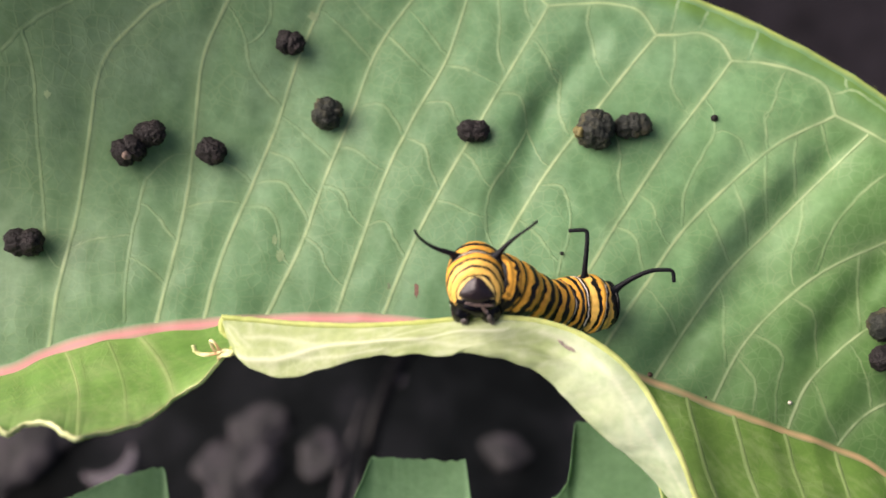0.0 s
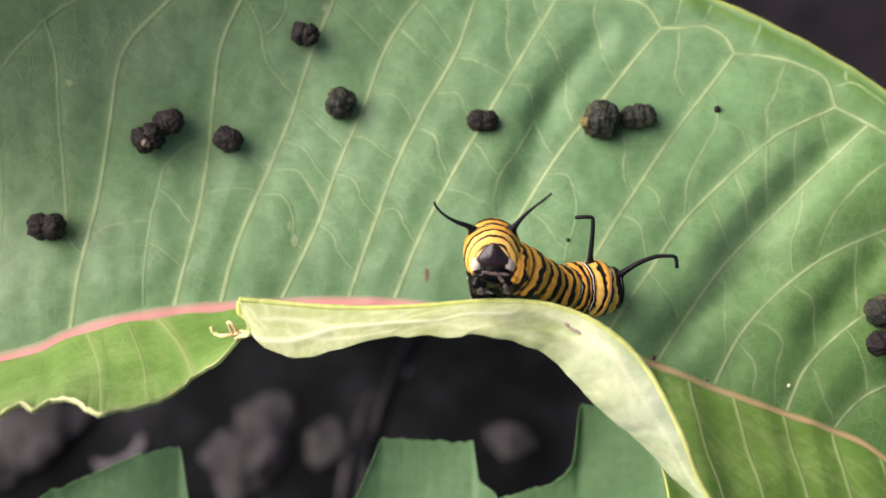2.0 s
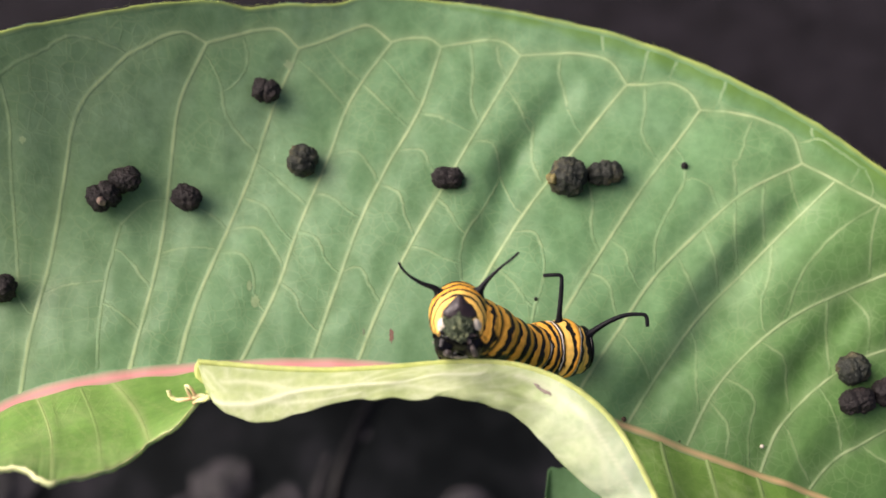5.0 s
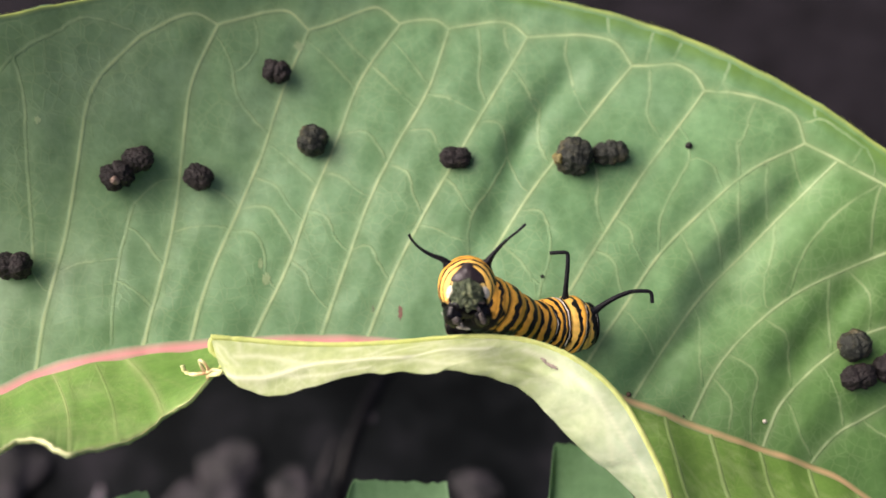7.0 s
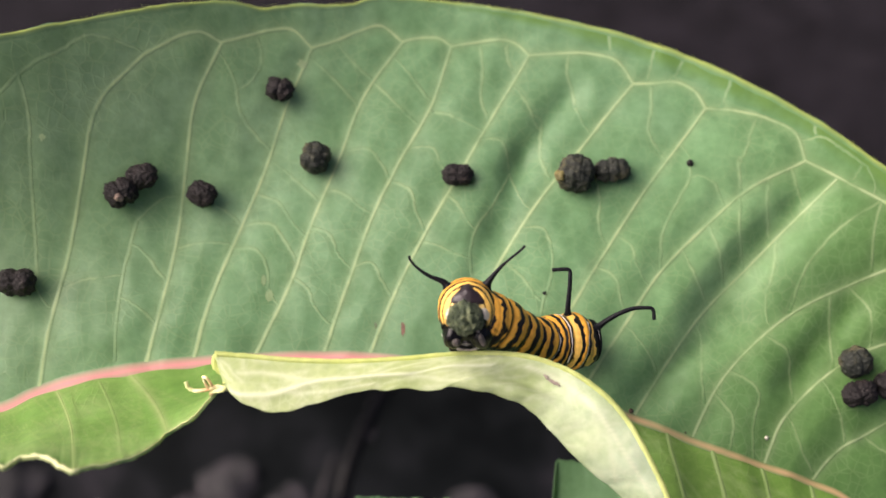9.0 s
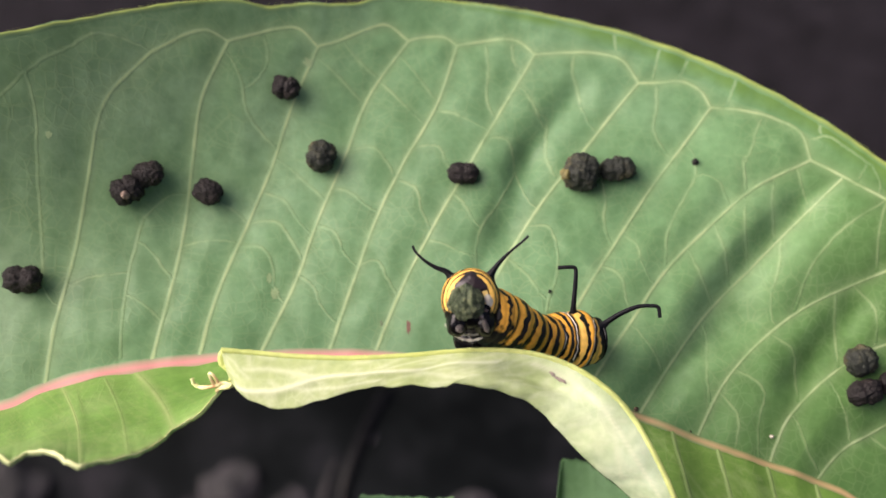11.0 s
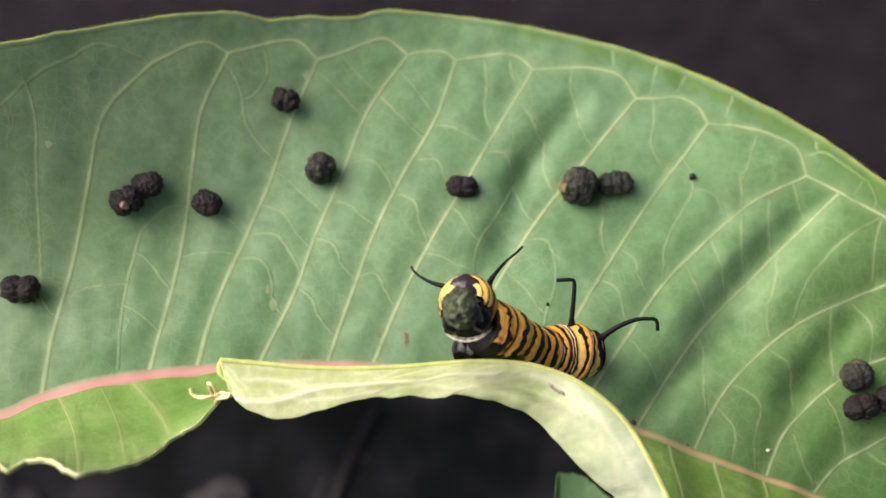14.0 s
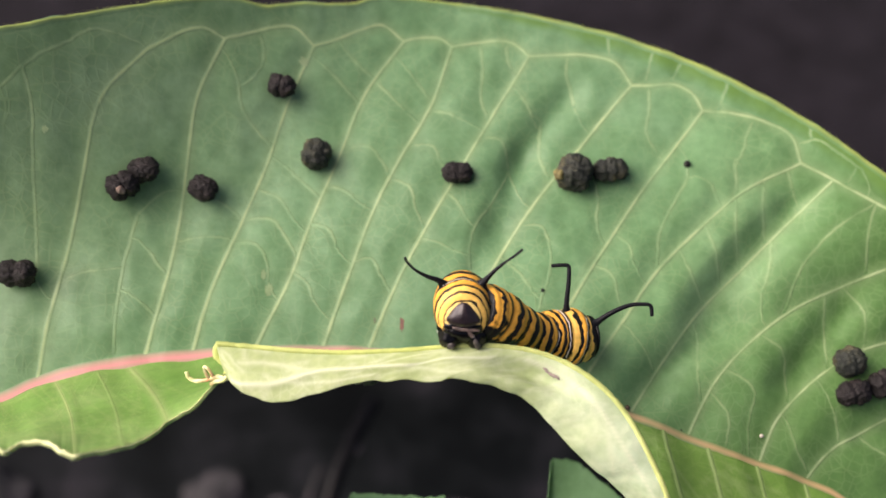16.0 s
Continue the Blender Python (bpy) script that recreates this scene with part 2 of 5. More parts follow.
def stripes(name, bands, ventral, wander=0.3, span=1.0, smooth=True, sway=0.30):
    """Bands across the body by the first map coordinate, which runs through all bands in one span, broken edges, dark belly by the second (0.5 is the belly)."""
    mat, n, l, bsdf = material(name, 0.42, specular=0.22)
    uv, split = n.new("ShaderNodeUVMap"), n.new("ShaderNodeSeparateXYZ")
    uv.uv_map = "map"
    l.new(uv.outputs["UV"], split.inputs["Vector"])
    wob, fine = noise_tex(n, l, 260, 3), noise_tex(n, l, 1500, 4)

    def calc(op, a, b):
        node = n.new("ShaderNodeMath")
        node.operation = op
        for socket, value in zip(node.inputs, (a, b)):
            if isinstance(value, (int, float)):
                socket.default_value = value
            else:
                l.new(value, socket)
        return node.outputs["Value"]

    shift = calc("MULTIPLY", calc("SUBTRACT", wob.outputs["Fac"], 0.5), sway)
    kinks = noise_tex(n, l, 620, 2)
    shift = calc("ADD", shift, calc("MULTIPLY", calc("SUBTRACT", kinks.outputs["Fac"], 0.5), wander))
    shift = calc("ADD", shift, calc("MULTIPLY", calc("SUBTRACT", fine.outputs["Fac"], 0.5), 0.33 * sway))
    along = calc("FRACT", calc("DIVIDE", calc("ADD", split.outputs["X"], shift), span), 0)
    col = ramp(n, l, along, bands, smooth)
    belly = calc("ABSOLUTE", calc("SUBTRACT", split.outputs["Y"], 0.5), 0)
    ragged = noise_tex(n, l, 650, 2)
    belly = calc("ADD", belly, calc("MULTIPLY", calc("SUBTRACT", wob.outputs["Fac"], 0.5), 0.25))
    belly = calc("ADD", belly, calc("MULTIPLY", calc("SUBTRACT", ragged.outputs["Fac"], 0.5), 0.35))
    dark = ramp(n, l, belly, ((ventral - 0.015, (1, 1, 1)), (ventral + 0.015, (0, 0, 0))))
    skin = mix(n, l, dark.outputs["Color"], col.outputs["Color"], (0.004, 0.0036, 0.0042))
    tone = ramp(n, l, fine.outputs["Fac"], ((0.3, (0.8, 0.78, 0.75)), (0.7, (1.1, 1.1, 1.1))))
    l.new(mix(n, l, 1.0, skin, tone.outputs["Color"], "MULTIPLY"), bsdf.inputs["Base Color"])
    bumps(n, l, bsdf, fine.outputs["Fac"], 0.35, 0.00025)
    return mat


INK, GOLD, CREAM, YELLOW = (0.007, 0.006, 0.0065), (0.74, 0.37, 0.05), (0.85, 0.76, 0.66), (0.82, 0.50, 0.11)
G, K, C, Y = GOLD, INK, CREAM, YELLOW
# distance from the front (mm) at which each band begins, towards the head
BANDS = ((0, G), (0.8, K), (1.2, G), (1.9, K), (2.4, G), (3.1, K), (3.7, G), (4.5, K), (5.2, G), (6.0, K), (6.7, G), (7.45, K), (8.1, G), (8.7, K), (9.3, G), (9.8, K), (10.05, C), (10.2, K),
         (10.5, G), (11.0, K), (11.55, G), (12.0, K), (12.3, C), (12.48, K), (12.8, Y), (13.35, K), (13.85, G), (14.4, C), (14.6, K), (15.1, Y), (15.9, K))
BODY = stripes("striped_skin", [(mm / 20.8, c) for mm, c in BANDS], 0.15, 0.50, 8.0, False)
REAR = stripes("rear_striped_skin", ((0.0, K), (0.04, G), (0.13, K), (0.17, G), (0.27, K), (0.31, C), (0.335, K), (0.36, G), (0.46, K), (0.50, Y), (0.60, K), (0.63, Y), (0.72, K), (0.74, (0.85, 0.62, 0.20)), (0.82, K)), 0.15, 0.05, 1.0, False, 0.09)

# ---- shape helpers ----
MM = 0.001
LEAF = pose(0, 0, 0.27, 15, 0, 0)


def mesh_of(name, bm, mats, smooth=True):
    me = bpy.data.meshes.new(name)
    bm.to_mesh(me)
    bm.free()
    for m in mats if isinstance(mats, (list, tuple)) else [mats]:
        me.materials.append(m)
    if smooth:
        me.shade_smooth()
    return me


def part(name, bm, mats, parent, label="", m=None, smooth=True):
    """One mesh object under a thing or a part."""
    ob = new(name, mesh_of(name, bm, mats, smooth))
    ob.parent = parent
    if m is not None:
        ob.matrix_basis = m
    return tagged(ob, label) if label else ob


def thing(name, label, category, m, group="", bm=None, mats=None, kind=""):
    ob = new(name, mesh_of(name, bm, mats) if bm else None)
    ob.matrix_basis = m
    return tagged(ob, label, category, group, kind)


def spline(pts, steps):
    """A smooth line through points of any dimension."""
    p = [Vector(q) for q in pts]
    p = [2 * p[0] - p[1], *p, 2 * p[-1] - p[-2]]
    out = []
    for i in range(1, len(p) - 2):
        for k in range(steps):
            t = k / steps
            out.append(0.5 * (2 * p[i] + (p[i + 1] - p[i - 1]) * t + (2 * p[i - 1] - 5 * p[i] + 4 * p[i + 1] - p[i + 2]) * t * t
                              + (3 * p[i] - p[i - 1] - 3 * p[i + 1] + p[i + 2]) * t**3))
    return out + [p[-2]]


def tube(bm, pts, radii, sides=8, flat=1.0, up=Vector((0, 0, 1)), uv=None, caps=True):
    """A tube in mm through pts; flat squeezes it along up."""
    rings, n = [], len(pts)
    for i, p in enumerate(pts):
        d = (pts[min(i + 1, n - 1)] - pts[max(i - 1, 0)]).normalized()
        side = d.cross(up).normalized() if abs(d.dot(up)) < 0.98 else d.orthogonal().normalized()
        top = side.cross(d)
        r = radii[i] if isinstance(radii, (list, tuple)) else radii
        rings.append([bm.verts.new((p + r * (math.cos(a) * side + flat * math.sin(a) * top)) * MM)
                      for a in (2 * math.pi * k / sides for k in range(sides))])
    for a, b in zip(rings, rings[1:]):
        for k in range(sides):
            bm.faces.new((a[k], a[(k + 1) % sides], b[(k + 1) % sides], b[k]))
    if caps:
        bm.faces.new(list(reversed(rings[0])))
        bm.faces.new(rings[-1])
    return rings


def sheet(bm, rows, vein=None):
    """Quads through equal rows of points in mm; vein(i, j, point) tells how much a vein colours the skin there."""
    layer = bm.verts.layers.float.new("vein")
    grid = [[bm.verts.new(Vector(p) * MM) for p in row] for row in rows]
    if vein:
        for i, row in enumerate(rows):
            for j, p in enumerate(row):
                grid[i][j][layer] = vein(i, j, p)
    for a, b in zip(grid, grid[1:]):
        for k in range(len(a) - 1):
            bm.faces.new((a[k], a[k + 1], b[k + 1], b[k]))
    return grid


def ribbon(bm, lines, marks, uneven=0.35, fade=0):
    """A low raised band through equal lines of points in mm; marks is the vein strength line by line, fading over its last points."""
    layer = bm.verts.layers.float.get("vein") or bm.verts.layers.float.new("vein")
    grid = []
    for pts, k in zip(lines, marks):
        grid.append([bm.verts.new(Vector(p) * MM) for p in pts])
        for i, v in enumerate(grid[-1]):
            end = min(1.0, 0.45 + i / fade, (len(pts) - 1 - i) / fade + 0.1) if fade else 1.0
            v[layer] = max(0.0, end * k * (0.92 + uneven * noise.noise(v.co * 450) + 0.6 * uneven * noise.noise(v.co * 1400)))
    for a, b in zip(grid, grid[1:]):
        for i in range(len(a) - 1):
            bm.faces.new((a[i], a[i + 1], b[i + 1], b[i]))


def band(bm, line, half, lift, strength, rise, uneven=0.35, fade=0):
    """A vein lying on the blade along (u, v) points: its foot in the skin, its back a little proud."""
    n, lines = len(line), []
    wide = half if isinstance(half, (list, tuple)) else [half] * n
    for off, up in ((-1.0, -0.02), (-0.5, 0.6 * rise), (0.0, rise), (0.5, 0.6 * rise), (1.0, -0.02)):
        run = []
        for i, p in enumerate(line):
            d = line[min(i + 1, n - 1)] - line[max(i - 1, 0)]
            side = Vector((-d.y, d.x)).normalized() * wide[i] * off
            run.append(skin(p.x + side.x, p.y + side.y, lift + up))
        lines.append(run)
    ribbon(bm, lines, (0.05 * strength, 0.6 * strength, strength, 0.6 * strength, 0.05 * strength), uneven, fade)
    bm.normal_update()
    if sum(f.normal.z for f in bm.faces) < 0:
        bmesh.ops.reverse_faces(bm, faces=bm.faces)


def thicken(ob, thick, back=0, rim=0, offset=-1.0):
    mod = ob.modifiers.new("thickness", "SOLIDIFY")
    mod.thickness, mod.offset, mod.material_offset, mod.material_offset_rim = thick * MM, offset, back, rim
    return ob


# ---- the leaf ----
def curve(x, pts):
    """Smooth line through (x, y) pairs."""
    n = len(pts)
    if x <= pts[0][0]:
        return pts[0][1] + (x - pts[0][0]) * (pts[1][1] - pts[0][1]) / (pts[1][0] - pts[0][0])
    for i in range(n - 1):
        if x <= pts[i + 1][0]:
            break
    (x0, y0), (x1, y1) = pts[i], pts[i + 1]
    m0 = (y1 - pts[i - 1][1]) / (x1 - pts[i - 1][0]) if i > 0 else (y1 - y0) / (x1 - x0)
    m1 = (pts[i + 2][1] - y0) / (pts[i + 2][0] - x0) if i < n - 2 else (y1 - y0) / (x1 - x0)
    w = x1 - x0
    t = min((x - x0) / w, 1.0 + (x - x1) / w)
    return ((2 * t**3 - 3 * t**2 + 1) * y0 + (t**3 - 2 * t**2 + t) * w * m0 + (3 * t**2 - 2 * t**3) * y1 + (t**3 - t**2) * w * m1)


# creases of the blade: start, end (mm), depth, half width
CREASES = [(14.0, 18.0, 9.0, 10.5, 1.0, 1.9), (9.0, 10.5, 6.8, 2.5, 0.8, 2.0), (40.0, 4.8, 30.5, -6.2, 1.3, 2.4), (33.0, -8.0, 24.5, -15.0, 1.6, 2.2),
           (46.0, -7.0, 39.5, -14.0, 1.1, 2.0), (5.6, 3.5, 3.4, -3.5, 0.28, 1.3)]


def relief(u, v):
    """Height of the leaf blade over its mean plane, in mm."""
    h = 0.0035 * max(0.0, v - 4) ** 2 + 0.0016 * max(0.0, u - 6) ** 2 / (1 + math.exp(-(v + 2) / 3))
    h -= 0.0055 * max(0.0, 0.8 * (u - 18) - 0.6 * (v + 4)) ** 2 / (1 + 0.02 * max(0.0, u - 30))
    h += 0.020 * (45 * math.tanh(max(0.0, -0.75 * (u + 8) + 0.66 * (v - 4) - 8) / 45)) ** 2 / (1 + math.exp(-(v - 3) / 4))
    h += 0.55 * math.sin(0.11 * u + 0.6) * math.cos(0.09 * v)
    for x0, y0, x1, y1, depth, wide in CREASES:
        dx, dy = x1 - x0, y1 - y0
        k = ((u - x0) * dx + (v - y0) * dy) / (dx * dx + dy * dy)
        end = max(0.0, -k, k - 1) * math.hypot(dx, dy)
        side = ((u - x0) * dy - (v - y0) * dx) / math.hypot(dx, dy)
        h -= depth * math.exp(-(side / wide) ** 2 - (end / (1.6 * wide)) ** 2)
    return h



MID = [(-120, -30), (-80, -26), (-48.07, -18.51), (-44.57, -16.78), (-41, -15.53), (-33.13, -13.92), (-23.91, -12.98), (-16.46, -12.59), (-8.34, -12.69), (0.99, -13.96), (10.23, -16.22), (20.06, -18.99), (25.59, -21.02), (31.8, -23.17), (40.61, -25.86), (44.43, -27.44), (60, -38), (80, -47), (105, -58)]
TOP = [(-120, -27), (-100, -8), (-75, 13), (-55, 16.6), (-46.7, 19.2), (-40.2, 21.9), (-33.3, 24.5), (-27.1, 26.3), (-23.8, 26.9), (-21.1, 27.0), (-17.6, 27.8), (-13.8, 28.5), (-10.6, 29.3), (-8.6, 30.1), (-4.6, 30.7), (-0.5, 30.8), (5.6, 30.4), (11.1, 29.4), (15.8, 28.2), (19.8, 27.1), (23.8, 25.7), (27.8, 24.1), (31.7, 22.2), (35.5, 20.0), (39.3, 17.8), (43.1, 15.3), (46.8, 12.5), (49.8, 9.9), (52.1, 7.9), (66, -6), (85, -25), (105, -57.5)]


def mid(u):
    return curve(u, MID)


def top(u):
    return curve(u, TOP) - 0.05


# side veins from the midrib outwards, the loops that join them near the margin, and the links between them (mm on the blade)
SIDE_VEINS = [
    [(-44.3, -15.6), (-43.4, -8.0), (-41.9, -0.5), (-40.4, 6.9), (-38.4, 14.3), (-33.6, 20.1)],
    [(-32.7, -12.4), (-31.2, -5.3), (-30.2, 1.8), (-29.5, 9.0), (-28.4, 16.2), (-25.4, 22.7)],
    [(-27.6, -12.4), (-25.8, -4.9), (-23.3, 2.3), (-20.7, 9.5), (-18.4, 16.7), (-15.4, 23.7)],
    [(-20.9, -12.2), (-17.5, -4.6), (-15.1, 3.3), (-12.2, 11.0), (-9.4, 18.8), (-4.8, 25.6)],
    [(-13.1, -11.5), (-10.7, -4.0), (-8.3, 3.6), (-5.1, 10.8), (-1.4, 17.8), (1.0, 25.3)],
]
SIDE_VEINS += [
    [(-7.9, -11.6), (-4.9, -4.1), (-1.4, 3.1), (2.5, 10.2), (6.3, 17.2), (10.3, 24.2)],
    [(0.4, -13.2), (2.6, -8.6), (5.2, -3.9), (8.1, 1.3), (11.4, 6.3), (15.1, 11.0), (18.7, 15.7), (22.5, 20.3)],
    [(9.0, -15.7), (11.6, -11.4), (14.0, -7.6), (17.1, -2.5), (20.3, 2.5), (23.6, 7.5), (27.2, 12.2), (30.8, 17.0)],
    [(15.1, -17.0), (16.3, -14.7), (20.4, -8.7), (24.6, -2.7), (29.8, 2.5), (35.4, 7.2), (41.9, 10.4)],
]
SIDE_VEINS_TIP = [
    [(21.0, -18.8), (25.1, -12.7), (29.6, -6.8), (34.8, -1.7), (40.1, 3.4), (45.3, 8.1)],
    [(27.4, -21.0), (30.4, -15.5), (34.8, -10.7), (39.9, -6.8), (45.7, -4.0), (51.7, -1.8), (55.5, -0.9)],
    [(35.4, -23.6), (37.2, -19.6), (40.1, -16.4), (43.5, -13.6), (47.3, -11.3), (51.4, -9.9), (55.5, -8.6)],
    [(40.8, -25.3), (42.4, -23.4), (44.3, -21.8), (46.5, -20.7), (48.7, -19.5), (50.9, -18.4), (54.8, -16.6)],
]
LOOPS = [
    [(-33.6, 20.1), (-31.6, 21.3), (-29.7, 22.6), (-27.5, 23.3), (-25.4, 22.7)],
    [(-25.4, 22.7), (-22.8, 23.8), (-20.3, 24.8), (-17.6, 25.3), (-15.4, 23.7)],
    [(-15.4, 23.7), (-12.6, 24.9), (-10.0, 26.3), (-7.3, 27.2), (-4.8, 25.6)],
    [(-4.8, 25.6), (-3.3, 26.1), (-1.8, 26.3), (-0.3, 26.2), (1.0, 25.3)],
    [(1.0, 25.3), (3.5, 25.8), (6.0, 26.2), (8.5, 25.9), (10.3, 24.2)],
]
LOOPS += [
    [(10.3, 24.2), (13.9, 24.4), (17.4, 24.3), (20.7, 23.2), (22.5, 20.3)],
    [(22.5, 20.3), (25.0, 20.3), (27.5, 20.4), (29.6, 19.2), (30.8, 17.0)],
    [(30.8, 17.0), (34.4, 16.5), (37.8, 15.5), (40.9, 13.7), (41.9, 10.4)],
    [(41.9, 10.4), (44.4, 9.0), (46.8, 7.4), (49.3, 5.9), (51.8, 4.4), (55.5, 2.4)],
]
LINKS = [
    [(-52.9, -17.0), (-52.9, -8.2), (-52.4, 0.2), (-51.7, 6.3), (-50.8, 10.2), (-45.9, 15.6)],
    [(-45.9, 15.6), (-43.7, 17.4), (-41.5, 18.9), (-39.3, 20.6), (-36.5, 20.8)],
    [(41.9, 12.8), (43.9, 13.0), (45.5, 11.9), (47.1, 10.6), (48.7, 9.3)],
]
LINKS += [
    [(-45.3, -5.1), (-45.5, -0.9), (-45.6, 3.2), (-45.5, 7.4), (-45.3, 11.6), (-45.9, 15.6)],
    [(-23.9, 18.5), (-23.5, 15.9), (-22.0, 13.7), (-20.0, 11.9)],
    [(-21.5, 24.0), (-21.1, 22.4), (-21.2, 20.7)],
    [(-10.9, 22.9), (-9.6, 21.8), (-8.3, 20.8)],
    [(-13.5, 21.1), (-11.7, 19.4), (-9.9, 17.7)],
    [(-8.3, 20.7), (-6.3, 18.7), (-4.3, 16.7)],
    [(-3.2, 20.6), (-2.3, 19.3), (-1.2, 18.1)],
    [(-1.1, 17.0), (0.3, 16.7), (1.6, 16.1)],
    [(4.4, 25.7), (4.7, 22.2), (4.5, 18.7), (5.5, 15.5)],
    [(7.6, 25.9), (7.7, 24.0), (8.3, 22.2)],
    [(9.2, 19.3), (10.1, 17.6), (10.8, 15.8)],
    [(15.1, 24.3), (14.7, 22.0), (15.3, 19.9), (15.6, 17.6)],
    [(-11.2, 12.3), (-8.8, 12.3), (-7.2, 10.6), (-6.1, 8.5)],
]
LINKS += [
    [(-3.7, 12.6), (-1.3, 12.4), (-0.2, 10.3)],
    [(4.6, 13.5), (6.7, 13.3), (7.5, 11.6), (7.7, 9.6)],
    [(11.7, 15.9), (11.4, 13.3), (11.5, 10.8), (12.4, 8.3)],
    [(19.8, 26.6), (19.9, 25.5), (19.9, 24.3)],
    [(25.1, 24.5), (24.6, 22.4), (24.1, 20.3)],
    [(24.6, 20.1), (24.4, 17.0), (24.0, 14.0), (25.4, 11.4)],
    [(28.4, 23.0), (27.8, 21.7), (27.1, 20.4)],
    [(33.8, 20.2), (33.2, 18.6), (32.6, 17.0)],
    [(36.6, 15.5), (35.8, 13.9), (35.3, 12.2), (34.6, 10.5)],
    [(43.1, 15.2), (43.1, 14.2), (43.2, 13.1)],
    [(-34.7, 2.9), (-35.8, -2.4), (-36.2, -7.7), (-36.3, -13.1)],
    [(-42.5, -4.8), (-40.3, -4.0), (-38.0, -3.6)],
    [(-33.2, -1.2), (-32.2, -2.7), (-31.0, -3.9)],
    [(-30.3, -0.0), (-28.7, 0.5), (-27.0, 0.8)],
]
LINKS += [
    [(-25.3, 4.8), (-24.1, 4.0), (-23.1, 2.9)],
    [(-23.1, 3.0), (-19.9, 3.2), (-18.1, 1.2), (-16.5, -1.6)],
    [(-24.0, 0.3), (-21.4, 0.1), (-20.0, -1.9), (-19.7, -4.6)],
    [(-17.0, -3.2), (-15.3, -4.6), (-14.5, -6.6)],
    [(-21.4, 6.8), (-19.0, 5.8), (-17.5, 3.6)],
    [(-33.3, -7.5), (-32.6, -8.2), (-31.9, -8.9)],
    [(-15.2, 2.9), (-13.0, 1.9), (-12.1, -0.3)],
    [(-17.7, 9.1), (-15.9, 7.4), (-14.1, 5.8)],
    [(-13.5, 7.4), (-11.5, 6.9), (-10.0, 5.6)],
    [(-6.1, 8.5), (-3.8, 7.1), (-3.1, 4.5), (-2.0, 1.9)],
    [(-10.4, -2.1), (-8.1, -1.6), (-6.9, -3.8), (-5.6, -6.0)],
    [(-2.6, 0.9), (-0.6, 0.3), (1.2, -0.7)],
    [(0.5, 6.7), (1.8, 5.0), (2.8, 3.1)],
    [(5.3, 4.6), (3.8, 2.4), (3.1, -0.3), (3.2, -3.0)],
]
LINKS += [
    [(8.9, 2.5), (11.4, 2.2), (12.3, -0.4)],
    [(7.2, -1.9), (8.9, -3.6), (10.2, -5.7)],
    [(11.9, -4.4), (11.2, -6.3), (10.8, -8.3)],
    [(18.4, 0.0), (17.7, 2.9), (18.1, 5.9)],
    [(19.8, 1.4), (21.3, 0.2), (21.7, -1.7)],
    [(34.1, 10.5), (34.2, 8.6), (34.3, 6.6)],
    [(31.2, 7.8), (31.8, 6.4), (32.4, 4.9)],
    [(28.6, 8.5), (26.6, 5.0), (24.9, 1.4), (24.6, -2.7)],
    [(17.2, -2.3), (19.3, -3.6), (19.8, -6.0), (20.3, -8.5)],
    [(27.8, -1.5), (28.8, -3.9), (30.1, -6.1)],
    [(37.5, 7.7), (37.2, 5.5), (37.4, 3.3), (37.6, 1.2)],
    [(40.3, 9.6), (40.6, 8.5), (40.9, 7.3)],
    [(50.1, 5.4), (45.2, 2.3), (41.4, -1.8), (39.2, -7.0)],
    [(46.1, -3.8), (48.5, -6.5), (48.4, -10.3)],
]
LINKS += [
    [(50.1, 5.4), (48.9, 1.6), (48.8, -2.4)],
    [(48.1, 9.5), (47.5, 8.5), (46.8, 7.5)],
    [(38.3, 1.8), (37.7, -1.7), (36.6, -5.0)],
    [(34.0, 5.6), (33.9, 1.7), (34.5, -2.1)],
    [(30.3, 2.9), (31.4, -0.5), (32.1, -3.9)],
    [(32.0, -13.7), (34.9, -16.0), (34.1, -19.8), (34.1, -23.9)],
    [(36.2, -9.6), (38.6, -11.4), (38.9, -14.2), (38.9, -17.2)],
    [(23.0, -12.6), (23.4, -13.4), (23.8, -14.2)],
    [(29.2, -10.7), (28.7, -14.2), (28.8, -17.5)],
    [(29.9, -16.2), (31.8, -19.1), (31.4, -22.8)],
    [(44.1, -4.6), (43.9, -9.0), (43.9, -13.2)],
    [(44.1, -18.5), (44.4, -20.1), (44.5, -21.7)],
    [(38.7, -19.7), (39.6, -22.6), (41.1, -25.0)],
    [(46.9, -20.6), (48.6, -21.9), (50.4, -22.9)],
]


def join_links():
    """Fine veins that carry the free ends of the links on to the next vein, so that the meshes close."""
    main = [spline(p, 20) for p in SIDE_VEINS + SIDE_VEINS_TIP + LOOPS]
    fine, out = [spline(p, 12) for p in LINKS], []
    for k, line in enumerate(fine):
        others = [q for run in main + fine[:k] + fine[k + 1:] for q in run]
        for end, before in ((line[0], line[3]), (line[-1], line[-4])):
            ahead = (end - before).normalized()
            if min((q - end).length for q in others) < 0.45:
                continue
            near = [q for q in others if 0.6 < (q - end).length < 6.5 and ahead.dot((q - end).normalized()) > 0.35]
            if near:
                q = min(near, key=lambda q: (q - end).length * (1.6 - ahead.dot((q - end).normalized())))
                out.append([end, end.lerp(q, 0.5) + 0.18 * (q - end).length * ahead, q])
    return out


JOINS = join_links()

